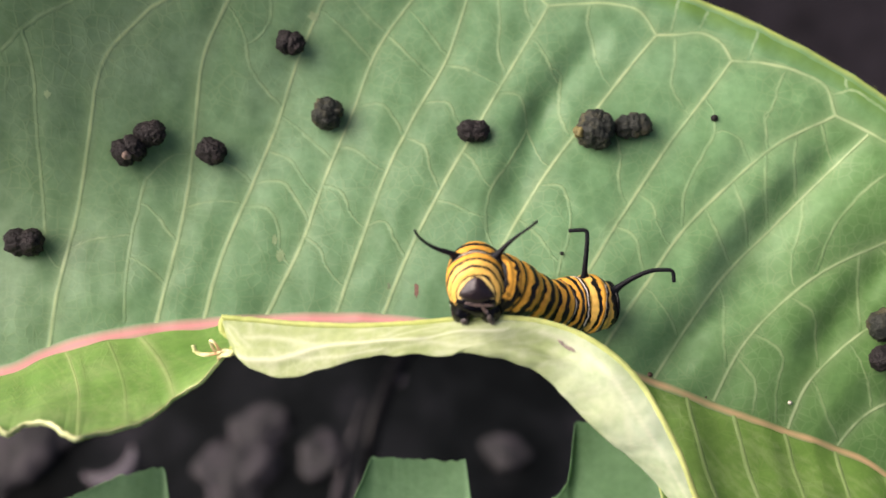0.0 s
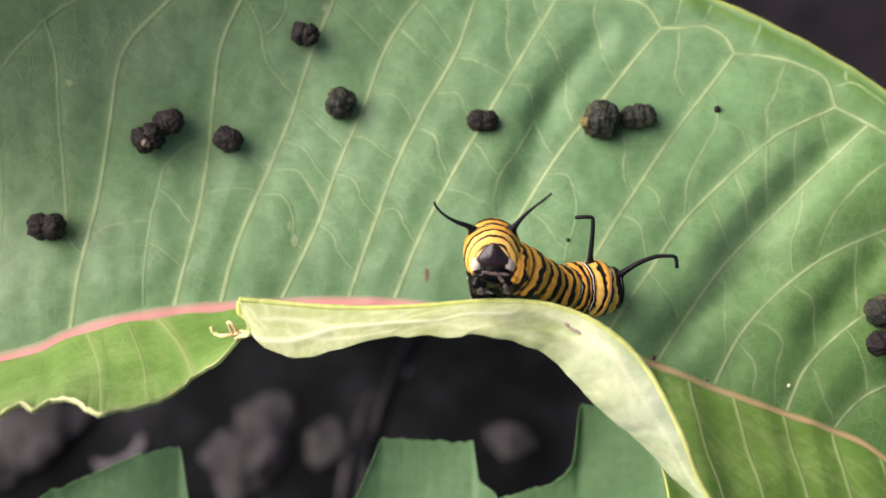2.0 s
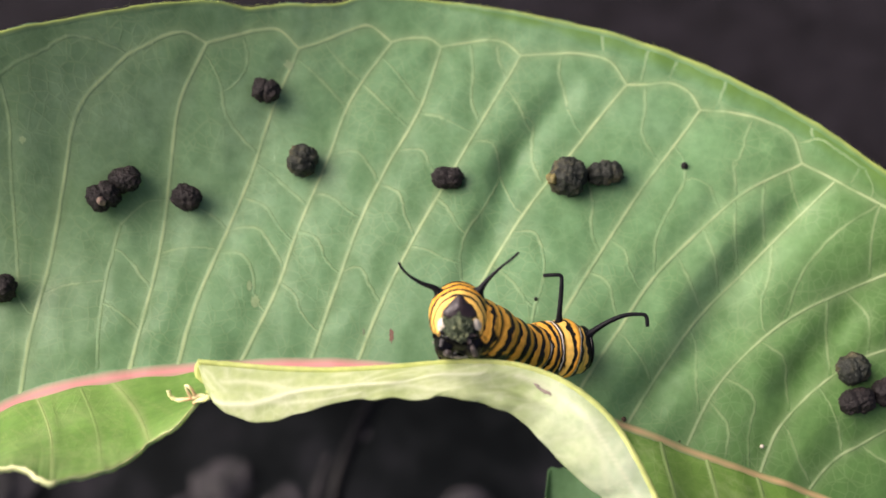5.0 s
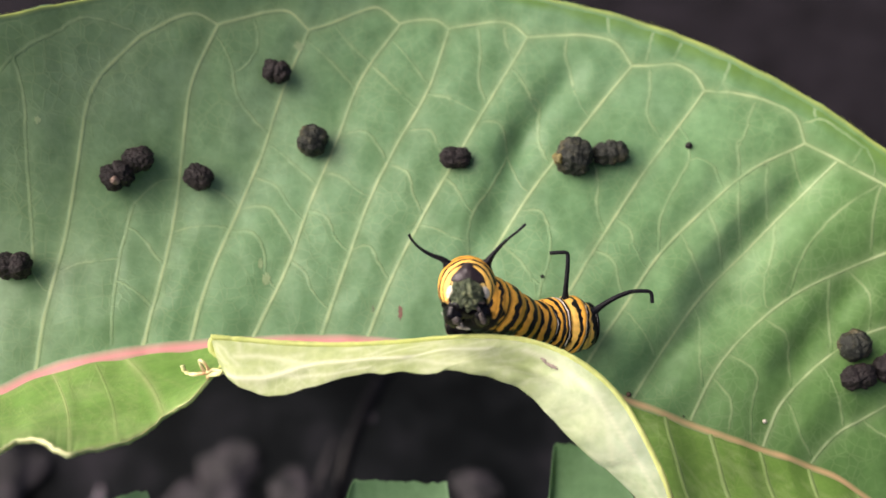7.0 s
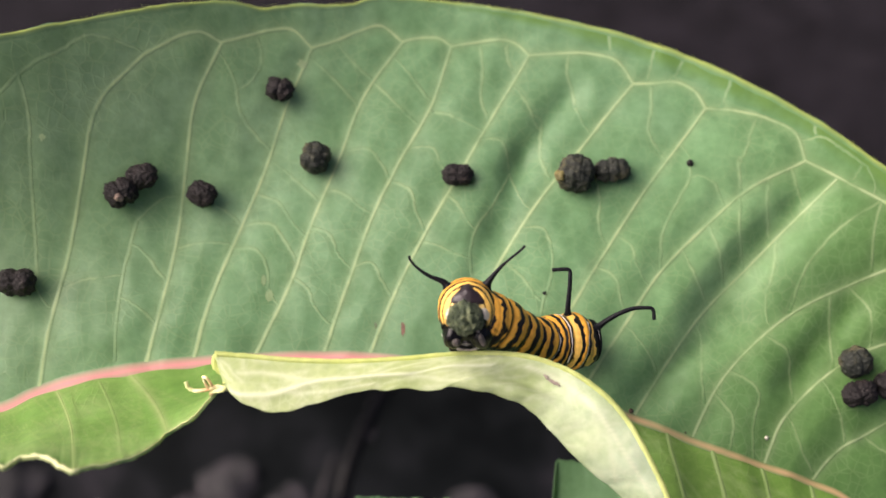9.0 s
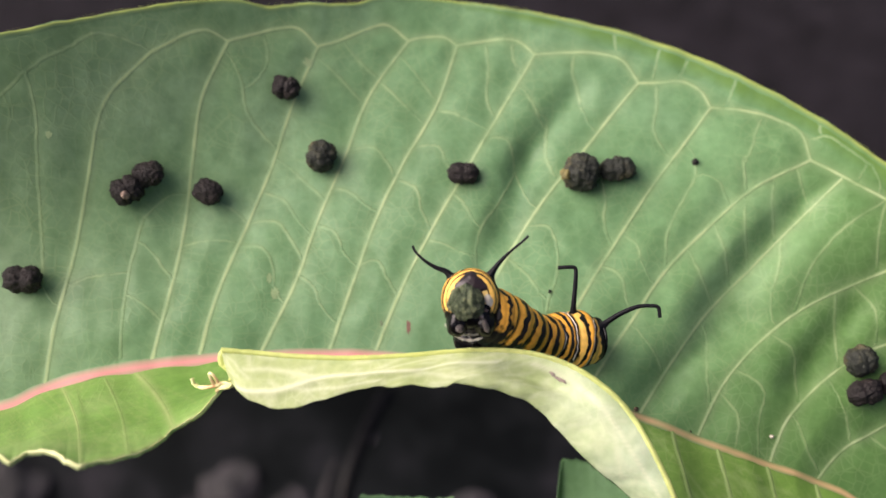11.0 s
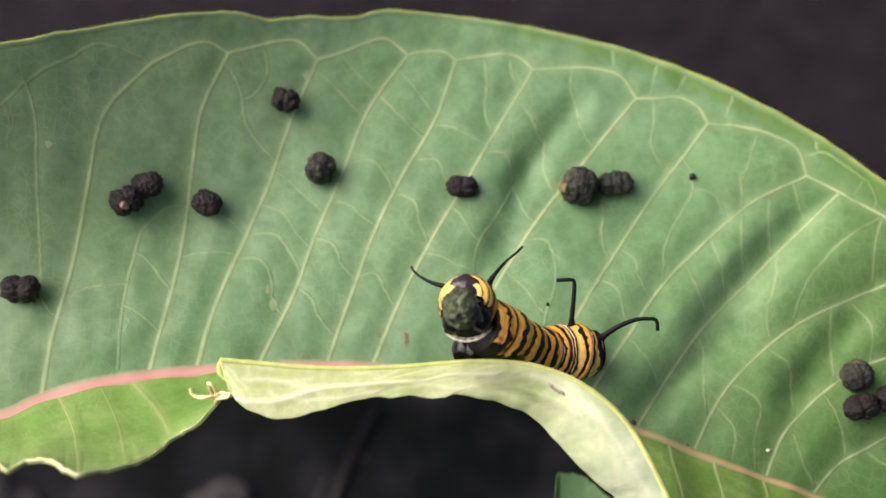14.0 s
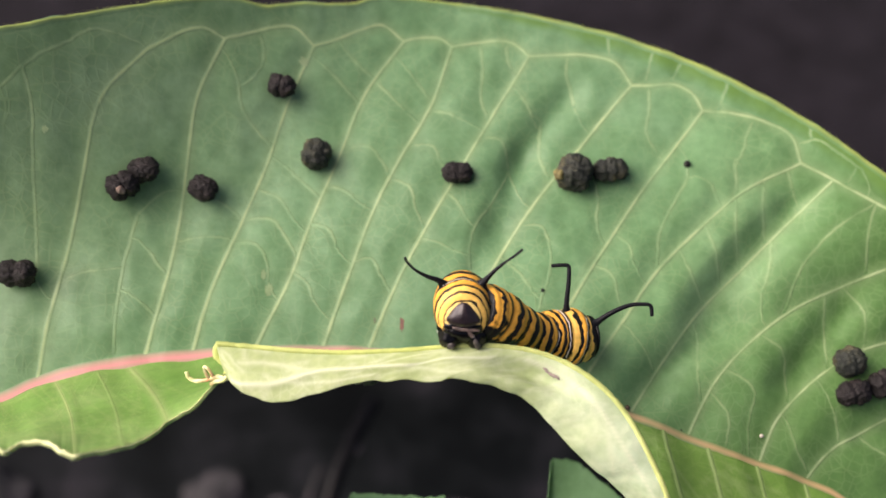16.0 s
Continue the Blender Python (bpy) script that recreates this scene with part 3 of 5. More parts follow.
# how near each place is to a side vein (SIDE_GAP, mm) and how strongly a link marks it (FINE), on a quarter-millimetre grid
STEP = 0.25
GX, GY = np.arange(-72, 78, STEP), np.arange(-52, 46, STEP)
SIDE_GAP, FINE = np.full((len(GX), len(GY)), 9.0), np.zeros((len(GX), len(GY)))


def stamp(field, p, reach, value):
    i0, i1 = np.searchsorted(GX, (p.x - reach, p.x + reach))
    j0, j1 = np.searchsorted(GY, (p.y - reach, p.y + reach))
    if i1 > i0 and j1 > j0:
        d = np.hypot(GX[i0:i1, None] - p.x, GY[None, j0:j1] - p.y)
        value(field[i0:i1, j0:j1], d)


for pts in SIDE_VEINS + SIDE_VEINS_TIP + LOOPS:
    for p in spline(pts, 40):
        stamp(SIDE_GAP, p, 6.0, lambda f, d: np.minimum(f, d, out=f))
for pts in LINKS:
    for p in spline(pts, 30):
        stamp(FINE, p, 2.0, lambda f, d: np.maximum(f, np.exp(-((d / 0.55) ** 2)), out=f))
PUFF = 0.24 + 0.28 / (1 + np.exp(-(GX[:, None] - 22) / 4)) / (1 + np.exp((GY[None, :] - 9) / 4))
QUILT = PUFF * (1 - np.exp(-((SIDE_GAP / 2.2) ** 2))) - 0.05 * FINE
MARK = 0.20 * np.exp(-((SIDE_GAP / 0.75) ** 2)) + 0.09 * FINE


def lookup(field, u, v):
    x, y = min(max((u + 72) / STEP, 0), len(GX) - 2.001), min(max((v + 52) / STEP, 0), len(GY) - 2.001)
    i, j = int(x), int(y)
    x, y = x - i, y - j
    return float((field[i, j] * (1 - x) + field[i + 1, j] * x) * (1 - y) + (field[i, j + 1] * (1 - x) + field[i + 1, j + 1] * x) * y)


def skin(u, v, lift=0.0):
    """A point on the blade, with the bulges between its veins."""
    k = v - mid(u)
    groove = -0.9 * math.exp(-((k / 3.5) ** 2))
    ripple = 0.13 * noise.noise((u * 0.4, v * 0.4, 1.0)) + 0.3 * noise.noise((u * 0.09, v * 0.09, 4.0))
    return Vector((u, v, relief(u, v) + lookup(QUILT, u, v) + groove + ripple + lift))


def build_upper_blade(plant):
    bm, rows, n = bmesh.new(), [], 190
    stops = [-119.5 + 62 * i / 90 for i in range(90)] + [-57.5 + 117 * i / 560 for i in range(560)] + [59.5 + 45 * i / 60 for i in range(61)]
    for u in stops:
        a, b = mid(u), top(u) + 0.35 * noise.noise((u * 0.22, 3, 0)) + 0.12 * noise.noise((u * 0.9, 7, 0))
        rows.append([skin(u, a + (max(b, a + 0.2) - a) * j / n) for j in range(n + 1)])
    sheet(bm, rows, lambda i, j, p: lookup(MARK, p.x, p.y))
    bm.normal_update()
    for f in bm.faces:
        if f.normal.z < 0:
            f.normal_flip()
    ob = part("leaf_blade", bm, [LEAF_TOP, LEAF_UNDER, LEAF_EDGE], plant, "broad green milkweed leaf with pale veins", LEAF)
    return thicken(ob, 0.35, 1, 2)


plant = thing("milkweed_plant", "green milkweed plant with partly eaten broad leaves", "plant", pose(0, 0, 0))
blade = build_upper_blade(plant)


def build_rim():
    bm, lines = bmesh.new(), []
    for inset in (3.0, 2.3, 1.6, 0.9, 0.2):
        run = []
        for i in range(300):
            u = 2 + 100 * i / 299
            run.append(skin(u, top(u) - inset * (1 + 0.25 * noise.noise((u * 0.25, 8, 0))) * (0.35 + 0.65 * min(1.0, (u - 2) / 25)), 0.012))
        lines.append(run)
    ribbon(bm, lines, (0.0, 0.3, 0.65, 0.85, 0.9))
    bm.normal_update()
    if sum(f.normal.z for f in bm.faces) < 0:
        bmesh.ops.reverse_faces(bm, faces=bm.faces)
    part("leaf_border", bm, LEAF_BORDER, blade, "deep green border along the leaf margin")
    bm, lines = bmesh.new(), []
    for inset, up in ((0.95, 0.03), (0.62, 0.05), (0.34, 0.07), (0.06, 0.04), (-0.14, -0.12), (-0.05, -0.4)):
        run = []
        for i in range(420):
            u = -112 + 214 * i / 419
            a = top(u) + 0.16 * noise.noise((u * 0.22, 3, 0)) + 0.07 * noise.noise((u * 0.9, 7, 0))
            run.append(skin(u, a - inset * (0.55 + 0.45 / (1 + math.exp(-(u - 18) / 6))) * (1 + 0.3 * noise.noise((u * 0.3, 5, 0))), up))
        lines.append(run)
    ribbon(bm, lines, (0.0, 0.16, 0.6, 1.0, 1.0, 0.9))
    bm.normal_update()
    if sum(f.normal.z for f in bm.faces) < 0:
        bmesh.ops.reverse_faces(bm, faces=bm.faces)
    part("leaf_margin", bm, LEAF_MARGIN, blade, "thin yellow-green leaf margin")


def build_midrib():
    bm = bmesh.new()
    us = [-119 + 129 * i / 200 for i in range(201)]
    band(bm, [Vector((u, mid(u) + 0.10)) for u in us], [1.12 - 0.0016 * i - 0.45 / (1 + math.exp(-(i - 185) / 6)) for i in range(201)], 0.03, 1.0, 0.09, 0.06)
    part("midrib", bm, MIDRIB, blade, "pink midrib")
    bm = bmesh.new()
    us = [10 + 93 * i / 160 for i in range(161)]
    band(bm, [Vector((u, mid(u) + 0.15)) for u in us], [0.56 - 0.0022 * i + 0.06 * noise.noise((i * 0.4, 4, 0)) for i in range(161)], 0.05, 0.9, 0.02, 0.25)
    part("midrib_tip", bm, MIDRIB_TAN, blade, "tan midrib towards the leaf tip")


def build_veins():
    for pts in SIDE_VEINS + SIDE_VEINS_TIP:
        (x0, y0), (x1, y1) = pts[:2]
        drop = (y0 - mid(x0) - 0.25) / (y1 - y0)
        bm, line = bmesh.new(), spline([(x0 - (x1 - x0) * drop, y0 - (y1 - y0) * drop), *pts], 14)
        n, pinch = len(line), random.Random(int(pts[0][0] * 10))
        beat = pinch.uniform(0, 9)
        wide = [(0.31 if pts in SIDE_VEINS else 0.25) - 0.07 * i / n + 0.16 * math.exp(-i / 7) + 0.06 * noise.noise((i * 0.35, beat, 0)) for i in range(n)]
        band(bm, line, wide, 0.03, 0.95, 0.012, 0.55)
        part("side_vein", bm, LEAF_TOP, blade)
    for pts in LOOPS:
        bm, line = bmesh.new(), spline(pts, 14)
        band(bm, line, [0.26 + 0.06 * noise.noise((i * 0.3, pts[0][0], 0)) for i in range(len(line))], 0.03, 0.95, 0.012, 0.5)
        part("loop_vein", bm, LEAF_TOP, blade)
    for pts in LINKS + JOINS:
        bm, line = bmesh.new(), spline(pts, 9)
        faint = pts in JOINS
        n = len(line)
        band(bm, [p + 0.12 * Vector((noise.noise((i * 0.4, p.y, 0)), noise.noise((p.x, i * 0.4, 3)))) for i, p in enumerate(line)],
             [(0.17 if faint else 0.24) + 0.05 * noise.noise((i * 0.4, pts[0][0], 2)) - 0.05 * i / n for i in range(n)], 0.025, 0.36 if faint else 0.44, 0.008, 0.7, 0 if faint else 4)
        part("link_vein", bm, LEAF_TOP, blade)


build_rim()
build_midrib()
build_veins()

# the lower half: a bitten flap on one side, an intact part on the other
FLAP_EDGE = [(-66.94, -34.54, 17), (-58.53, -32.9, 18), (-50.21, -31.02, 19), (-43.93, -29.41, 20), (-41.48, -27.45, 19), (-40.11, -28.07, 19), (-39.27, -27.11, 18), (-37.73, -26.85, 18), (-36.25, -27.1, 18.5), (-34.82, -28, 19.5), (-33.33, -28.6, 20), (-32.64, -28.12, 19), (-30.02, -27, 16.5), (-28.34, -25.47, 14), (-26.99, -23.11, 11), (-24.96, -21.71, 10.5), (-23.5, -19.59, 10), (-22.91, -18.6, 9.5)]


def build_flap():
    line = spline(FLAP_EDGE, 8)
    rows = []
    for i, e in enumerate(line):
        near = line[max(0, i - 12):i + 13]
        calm = sum(near, Vector((0, 0, 0))) / len(near) if 12 <= i < len(line) - 12 else e
        k = i / (len(line) - 1)
        u = e.x - 8 * min(1.0, max(0.0, -22.4 - e.x) / 5)
        m = skin(u, mid(u), -0.1)
        jag = 0.18 * noise.noise((i * 0.45, 2, 0)) + 0.05 * noise.noise((i * 1.3, 2, 0))
        row = []
        for j in range(31):
            t = j / 30
            p = m.lerp(calm, t) + (e - calm) * t**9
            p.y += jag * t**9
            p.z += -1.6 * math.sin(math.pi * t) + 0.25 * noise.noise((p.x * 0.3, p.y * 0.3, 5))
            row.append(p)
        rows.append(row)
    columns = [min(range(len(rows)), key=lambda k: abs(rows[k][-1].x - at)) for at in (-46.0, -33.4, -29.9, -27.2)]
    strong, slant = (0.3, 0.8, 0.4, 0.8), (-4, -7, 0, 0)
    rnd = random.Random(8)
    twigs = [(rnd.randrange(30, 130), rnd.uniform(3, 28), rnd.choice((-1, 1)) * rnd.uniform(0.4, 2.6), rnd.uniform(1.5, 5)) for _ in range(60)]

    def vein(i, j, p):
        m = max(0.6 * k * math.exp(-(((i - c - lean * (1 - j / 30) - 1.2 * math.sin(j * 0.1)) * 0.42 / 0.5) ** 2)) for c, k, lean in zip(columns, strong, slant))
        m = max([m] + [0.20 * math.exp(-((j - y - slope * (i - x)) / 0.7) ** 2) for x, y, slope, far in twigs if abs(i - x) < far])
        return min(1.0, m + 0.7 * math.exp(-((30 - j) / 0.9) ** 2))

    bm = bmesh.new()
    sheet(bm, rows, vein)
    bmesh.ops.recalc_face_normals(bm, faces=bm.faces)
    bm.normal_update()
    if sum(f.normal.z for f in bm.faces) < 0:
        bmesh.ops.reverse_faces(bm, faces=bm.faces)
    ob = part("bitten_flap", bm, [LEAF_FRESH, LEAF_UNDER, BITTEN], plant, "fresh green leaf half with a bitten wavy edge", LEAF)
    thicken(ob, 0.35, 1, 2)
    bm = bmesh.new()
    edge = spline([r[-1] for r in rows[::2]], 4)
    tube(bm, edge, [(0.19 if p.x < -33.0 else 0.06) * (1 + 0.5 * noise.noise((p.x * 1.5, 1, 0))) for p in edge], 6)
    part("bitten_edge", bm, BITTEN, ob)
    for i, k, lean in zip(columns, strong, slant):
        lines = []
        for off, up in ((-0.7, -0.01), (-0.35, 0.025), (0.0, 0.03), (0.35, 0.025), (0.7, -0.01)):
            run = []
            for j in range(1, 31):
                x = min(max(i + lean * (1 - j / 30) + 1.2 * math.sin(j * 0.1) + off, 0), len(rows) - 1.01)
                run.append(rows[int(x)][j].lerp(rows[int(x) + 1][j], x - int(x)) + Vector((0, 0, up)))
            lines.append(run)
        bm = bmesh.new()
        ribbon(bm, lines, [k * q for q in (0.2, 0.6, 0.9, 0.6, 0.2)])
        bmesh.ops.recalc_face_normals(bm, faces=bm.faces)
        part("side_vein", bm, LEAF_FRESH, ob)
    return ob


def build_lower_right():
    rows = []
    for i in range(300):
        u = 19 + 85 * i / 299
        m = skin(u, mid(u), 0.0)
        low = -62 - 0.0 * u if u < 60 else -62 + 4 * (u - 60) / 44
        row = []
        for j in range(81):
            t = j / 80
            x = u + 0.17 * (mid(u) - low) * t * (1 - i / 299)
            v = mid(u) + (min(low, mid(u) - 0.3) - mid(u)) * t
            d = mid(u) - v
            row.append(Vector((x, v, m.z + 0.10 * d + min(1.0, d / 3) * (0.25 * math.sin(d * 0.9 + 0.4 * x) + 0.2 * noise.noise((x * 0.25, v * 0.25, 8))))))
        rows.append(row)
    bm = bmesh.new()
    roots = (24.5, 29.5, 35, 40.5, 46, 52)
    rnd = random.Random(5)
    twigs = [(rnd.uniform(16, 60), rnd.uniform(1, 14), rnd.uniform(-0.9, 0.9), rnd.uniform(1.5, 4)) for _ in range(70)]

    def vein(i, j, p):
        d = mid(p.x) - p.y
        m = max(0.5 * math.exp(-((p.x - u - 0.14 * d - 0.01 * d * d) / 0.3) ** 2) for u in roots)
        return max([m] + [0.3 * math.exp(-((d - y - k * (p.x - x)) / 0.25) ** 2) for x, y, k, far in twigs if abs(p.x - x) < far])

    sheet(bm, rows, vein)
    bm.normal_update()
    if sum(f.normal.z for f in bm.faces) < 0:
        bmesh.ops.reverse_faces(bm, faces=bm.faces)
    ob = part("lower_blade", bm, [LEAF_HALF, LEAF_UNDER, LEAF_RIM], plant, "green lower half of the leaf", LEAF)
    thicken(ob, 0.35, 1, 2)

    def place(x, v, up):
        best = None
        for i in range(300):
            u = 19 + 85 * i / 299
            low = -62 if u < 60 else -62 + 4 * (u - 60) / 44
            t = (mid(u) - v) / max(0.3, mid(u) - low)
            j = min(max(t * 80, 0), 79.99)
            p = rows[i][int(j)].lerp(rows[i][int(j) + 1], j - int(j))
            if best is None or abs(p.x - x) < abs(best.x - x):
                best = p
        return Vector((x, v, best.z + up))

    for u in roots:
        lines = []
        for off, up in ((-0.3, -0.02), (-0.15, 0.05), (0.0, 0.07), (0.15, 0.05), (0.3, -0.02)):
            run = []
            for t in range(24):
                d = 0.1 + 0.8 * t
                x = u + 0.14 * d + 0.01 * d * d
                run.append(place(x + off, mid(x) - d, up))
            lines.append(run)
        bm = bmesh.new()
        ribbon(bm, lines, (0.1, 0.5, 0.8, 0.5, 0.1))
        bmesh.ops.recalc_face_normals(bm, faces=bm.faces)
        part("side_vein", bm, LEAF_HALF, ob)


flap = build_flap()
build_lower_right()

# the strip of leaf edge that curls up before the midrib
STRIP_RIM = [(-22.68, -15.77, 12.8), (-20.43, -15.95, 12.8), (-15.89, -16.4, 13), (-10.27, -16.69, 13.2), (-4.68, -16.51, 13.4), (-0.22, -16.11, 13.4), (3.69, -15.88, 13.4), (7.61, -16.05, 13.2), (10.94, -16.92, 13.2), (13.67, -18.35, 13.2), (16.11, -20.28, 13), (18, -22.42, 12.5), (19.59, -25.09, 12), (20.88, -27.39, 11), (21.96, -29.54, 10), (23.3, -32.4, 8), (25.6, -36.2, 6.5), (30, -42.5, 5)]
STRIP_LOW = [(-21.68, -18.79, 12), (-19.91, -20.58, 12.6), (-16.76, -21.68, 13), (-13.4, -21.31, 13.6), (-10.1, -20.34, 14), (-6.81, -19.72, 14.2), (-3.51, -19.65, 14.4), (0.33, -19.45, 14.5), (3.63, -19.9, 14), (6.97, -20.56, 13), (9.22, -21.92, 12), (11.19, -23.79, 11), (13.17, -25.67, 10), (15.48, -27.46, 8.7), (17.85, -29.01, 7.2), (20.86, -31.79, 5.2), (24.4, -35.3, 4.4), (29.5, -42, 4)]


def build_strip():
    a, b = spline(STRIP_RIM, 16), spline(STRIP_LOW, 16)
    n = min(len(a), len(b))
    a, b = [a[int(i * (len(a) - 1) / (n - 1))] for i in range(n)], [b[int(i * (len(b) - 1) / (n - 1))] for i in range(n)]
    crest = np.array(spline(((0.03, 0.93), (0.08, 0.80), (0.13, 0.62), (0.17, 0.45), (0.24, 0.50), (0.30, 0.60)), 10))

    def ridge(k, t):
        return float(np.exp(-(((crest[:, 0] - k) / 0.012) ** 2 + ((crest[:, 1] - t) / 0.10) ** 2)).max())

    rows = []
    for i in range(n):
        k = i / (n - 1)
        low = b[i] + Vector((0, 0.22 * noise.noise((i * 0.11, 9, 0)) + 0.04 * noise.noise((i * 0.56, 9, 0)), 0))
        if -9 < b[i].x < 0.6:
            low.y -= 0.4 * math.exp(min(0.0, b[i].x + 0.3) / 2.5) * min(1.0, (0.6 - b[i].x) / 0.9)
        row = []
        for j in range(37):
            t = j / 36
            p = a[i].lerp(low, t)
            fold = math.exp(-((k - 0.49) / 0.09) ** 2) * math.exp(-((t - 0.45) / 0.25) ** 2)
            p.z += 1.1 * math.sin(math.pi * t) * (0.5 + 0.5 * k) - 2.2 * fold + 0.08 * noise.noise((p.x * 0.35, p.y * 0.5, 2)) + 0.03 * noise.noise((p.x * 0.9, p.y * 1.1, 7)) + 0.2 * ridge(k, t)
            row.append(p)
        rows.append(row)
    bm = bmesh.new()
    marks = []
    for run, k in ((((0.03, 0.93), (0.08, 0.80), (0.13, 0.62), (0.17, 0.45), (0.24, 0.50), (0.30, 0.60), (0.34, 0.42), (0.40, 0.30)), 0.9),
                   (((0.13, 0.62), (0.20, 0.75), (0.27, 0.80)), 0.6), (((0.30, 0.60), (0.36, 0.72), (0.42, 0.75)), 0.5),
                   (((0.06, 0.4), (0.11, 0.3), (0.17, 0.45)), 0.5), (((0.24, 0.50), (0.27, 0.3), (0.31, 0.15)), 0.5),
                   (((0.45, 0.2), (0.55, 0.25), (0.65, 0.30), (0.78, 0.35), (0.92, 0.42)), 0.8), (((0.65, 0.30), (0.72, 0.55), (0.78, 0.8)), 0.5)):
        marks += [(p, k) for p in spline(run, 12)]

    rnd = random.Random(12)
    for _ in range(150):
        x, y, turn = rnd.random(), rnd.random(), rnd.uniform(0, math.pi)
        far = rnd.uniform(0.01, 0.03)
        marks += [((Vector((x + t * far * math.cos(turn), y + t * far * 9 * math.sin(turn)))), 0.35) for t in (0, 0.25, 0.5, 0.75, 1.0)]

    spots = np.array([(q.x, q.y, k) for q, k in marks])

    def vein(i, j, p):
        near = 0.8 * spots[:, 2] * np.exp(-(((i / (n - 1) - spots[:, 0]) / 0.0055) ** 2) - ((j / 36 - spots[:, 1]) / 0.055) ** 2)
        return float(near.max())

    sheet(bm, rows, vein)
    bm.normal_update()
    if sum(f.normal.z for f in bm.faces) < 0:
        bmesh.ops.reverse_faces(bm, faces=bm.faces)
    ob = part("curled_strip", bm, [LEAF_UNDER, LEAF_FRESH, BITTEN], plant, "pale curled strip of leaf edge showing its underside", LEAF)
    thicken(ob, 0.4, 1, 2)
    bm = bmesh.new()
    tube(bm, [r[0] + Vector((0, 0.05, -0.04)) for r in rows], [0.29 + 0.06 * noise.noise((i * 0.3, 6, 0)) for i in range(n)], 10)
    part("leaf_margin", bm, LEAF_RIM, ob, "thin yellow leaf margin")
    return ob, rows


strip, STRIP_ROWS = build_strip()


def fuzz(parent, line, count, seed):
    """Short soft hairs along an edge."""
    rnd, verts, faces = random.Random(seed), [], []
    for _ in range(count):
        i = rnd.randrange(len(line) - 1)
        p = line[i].lerp(line[i + 1], rnd.random()) + Vector((0, rnd.uniform(-0.2, 0.12), rnd.uniform(-0.1, 0.2)))
        tip = p + Vector((rnd.uniform(-0.12, 0.12), rnd.uniform(0.05, 0.22), rnd.uniform(0.0, 0.2)))
        n = len(verts)
        verts += [(p + Vector(o)) * MM for o in ((-0.01, 0, 0), (0.01, 0, 0), (0, 0, 0.018))] + [tip * MM]
        faces += [(n, n + 1, n + 3), (n + 1, n + 2, n + 3), (n + 2, n, n + 3)]
    me = bpy.data.meshes.new("edge_hairs")
    me.from_pydata([tuple(v) for v in verts], [], faces)
    me.materials.append(LEAF_EDGE)
    ob = new("edge_hairs", me)
    ob.parent = parent
    tagged(ob, kind="stuff")


fuzz(strip, spline(STRIP_RIM, 10)[:150], 1600, 2)
fuzz(blade, [skin(u, top(u)) for u in (-52 + 0.5 * i for i in range(210))], 2200, 3)


def build_frill():
    """Dried shreds where the strip was bitten off."""
    for pts, r in (([(-21.46, -19.07, 11.5), (-22.54, -18.61, 11), (-23.74, -18.84, 10.5), (-24.97, -18.83, 10), (-25.68, -18.48, 10), (-25.88, -17.98, 10.3)], 0.26),
                   ([(-23.33, -18.86, 10.6), (-23.74, -18.38, 11), (-23.91, -17.75, 11.5), (-23.42, -18.06, 11.6), (-23.01, -18.66, 11.2)], 0.22),
                   ([(-21.22, -18.44, 12.2), (-21.88, -19.05, 11.4), (-22.87, -18.98, 10.6), (-23.41, -19.18, 10)], 0.34),
                   ([(-22.46, -15.83, 12.8), (-22.67, -16.47, 12.6), (-22.44, -17.11, 12.4), (-21.63, -17.78, 12.3), (-21.48, -18.67, 12.2)], 0.42)):
        bm, line = bmesh.new(), spline(pts, 6)
        tube(bm, line, [r * (0.7 + 0.6 * abs(noise.noise((i * 0.5, r * 9, 0)))) for i in range(len(line))], 7, 0.6)
        part("dried_shred", bm, LEAF_RIM if r > 0.4 else DRY, strip)


build_frill()

# stem and petiole, and a lower leaf with holes
def build_stem():
    bm = bmesh.new()
    line = spline([(-168, 30, -262), (-166, 12, -170), (-160, -8, -90), (-157, -22, -30), (-158, -30, 40)], 8)
    tube(bm, line, [4.2 - 0.05 * i for i in range(len(line))], 12)
    part("stem", bm, STEM, plant, "", LEAF)
    bm = bmesh.new()
    line = spline([(-159, -20, -25), (-146, -28, -8), (-130, -30.5, -0.5), (-116, -29.6, 0.1)], 8)
    tube(bm, line, [2.2 - 0.02 * i for i in range(len(line))], 10)
    part("petiole", bm, PETIOLE, plant, "", LEAF)


LOWER_EDGE = [(-95, -55), (-62, -47), (-51.88, -32.51), (-49.2, -31.39), (-41.16, -27.68), (-35.32, -26.24), (-34.55, -30), (-33.74, -33.37), (-13.84, -33.12), (-12.24, -29.75), (-10.45, -25.09), (-5.81, -25.24), (0.74, -25.52), (1.24, -29.59), (3.83, -32.24), (10.61, -30.29), (13.03, -27.77), (13.84, -20.7), (16.93, -20.95), (22.27, -25.3), (23.51, -28.33), (25.04, -31.99), (45, -38), (70, -52)]


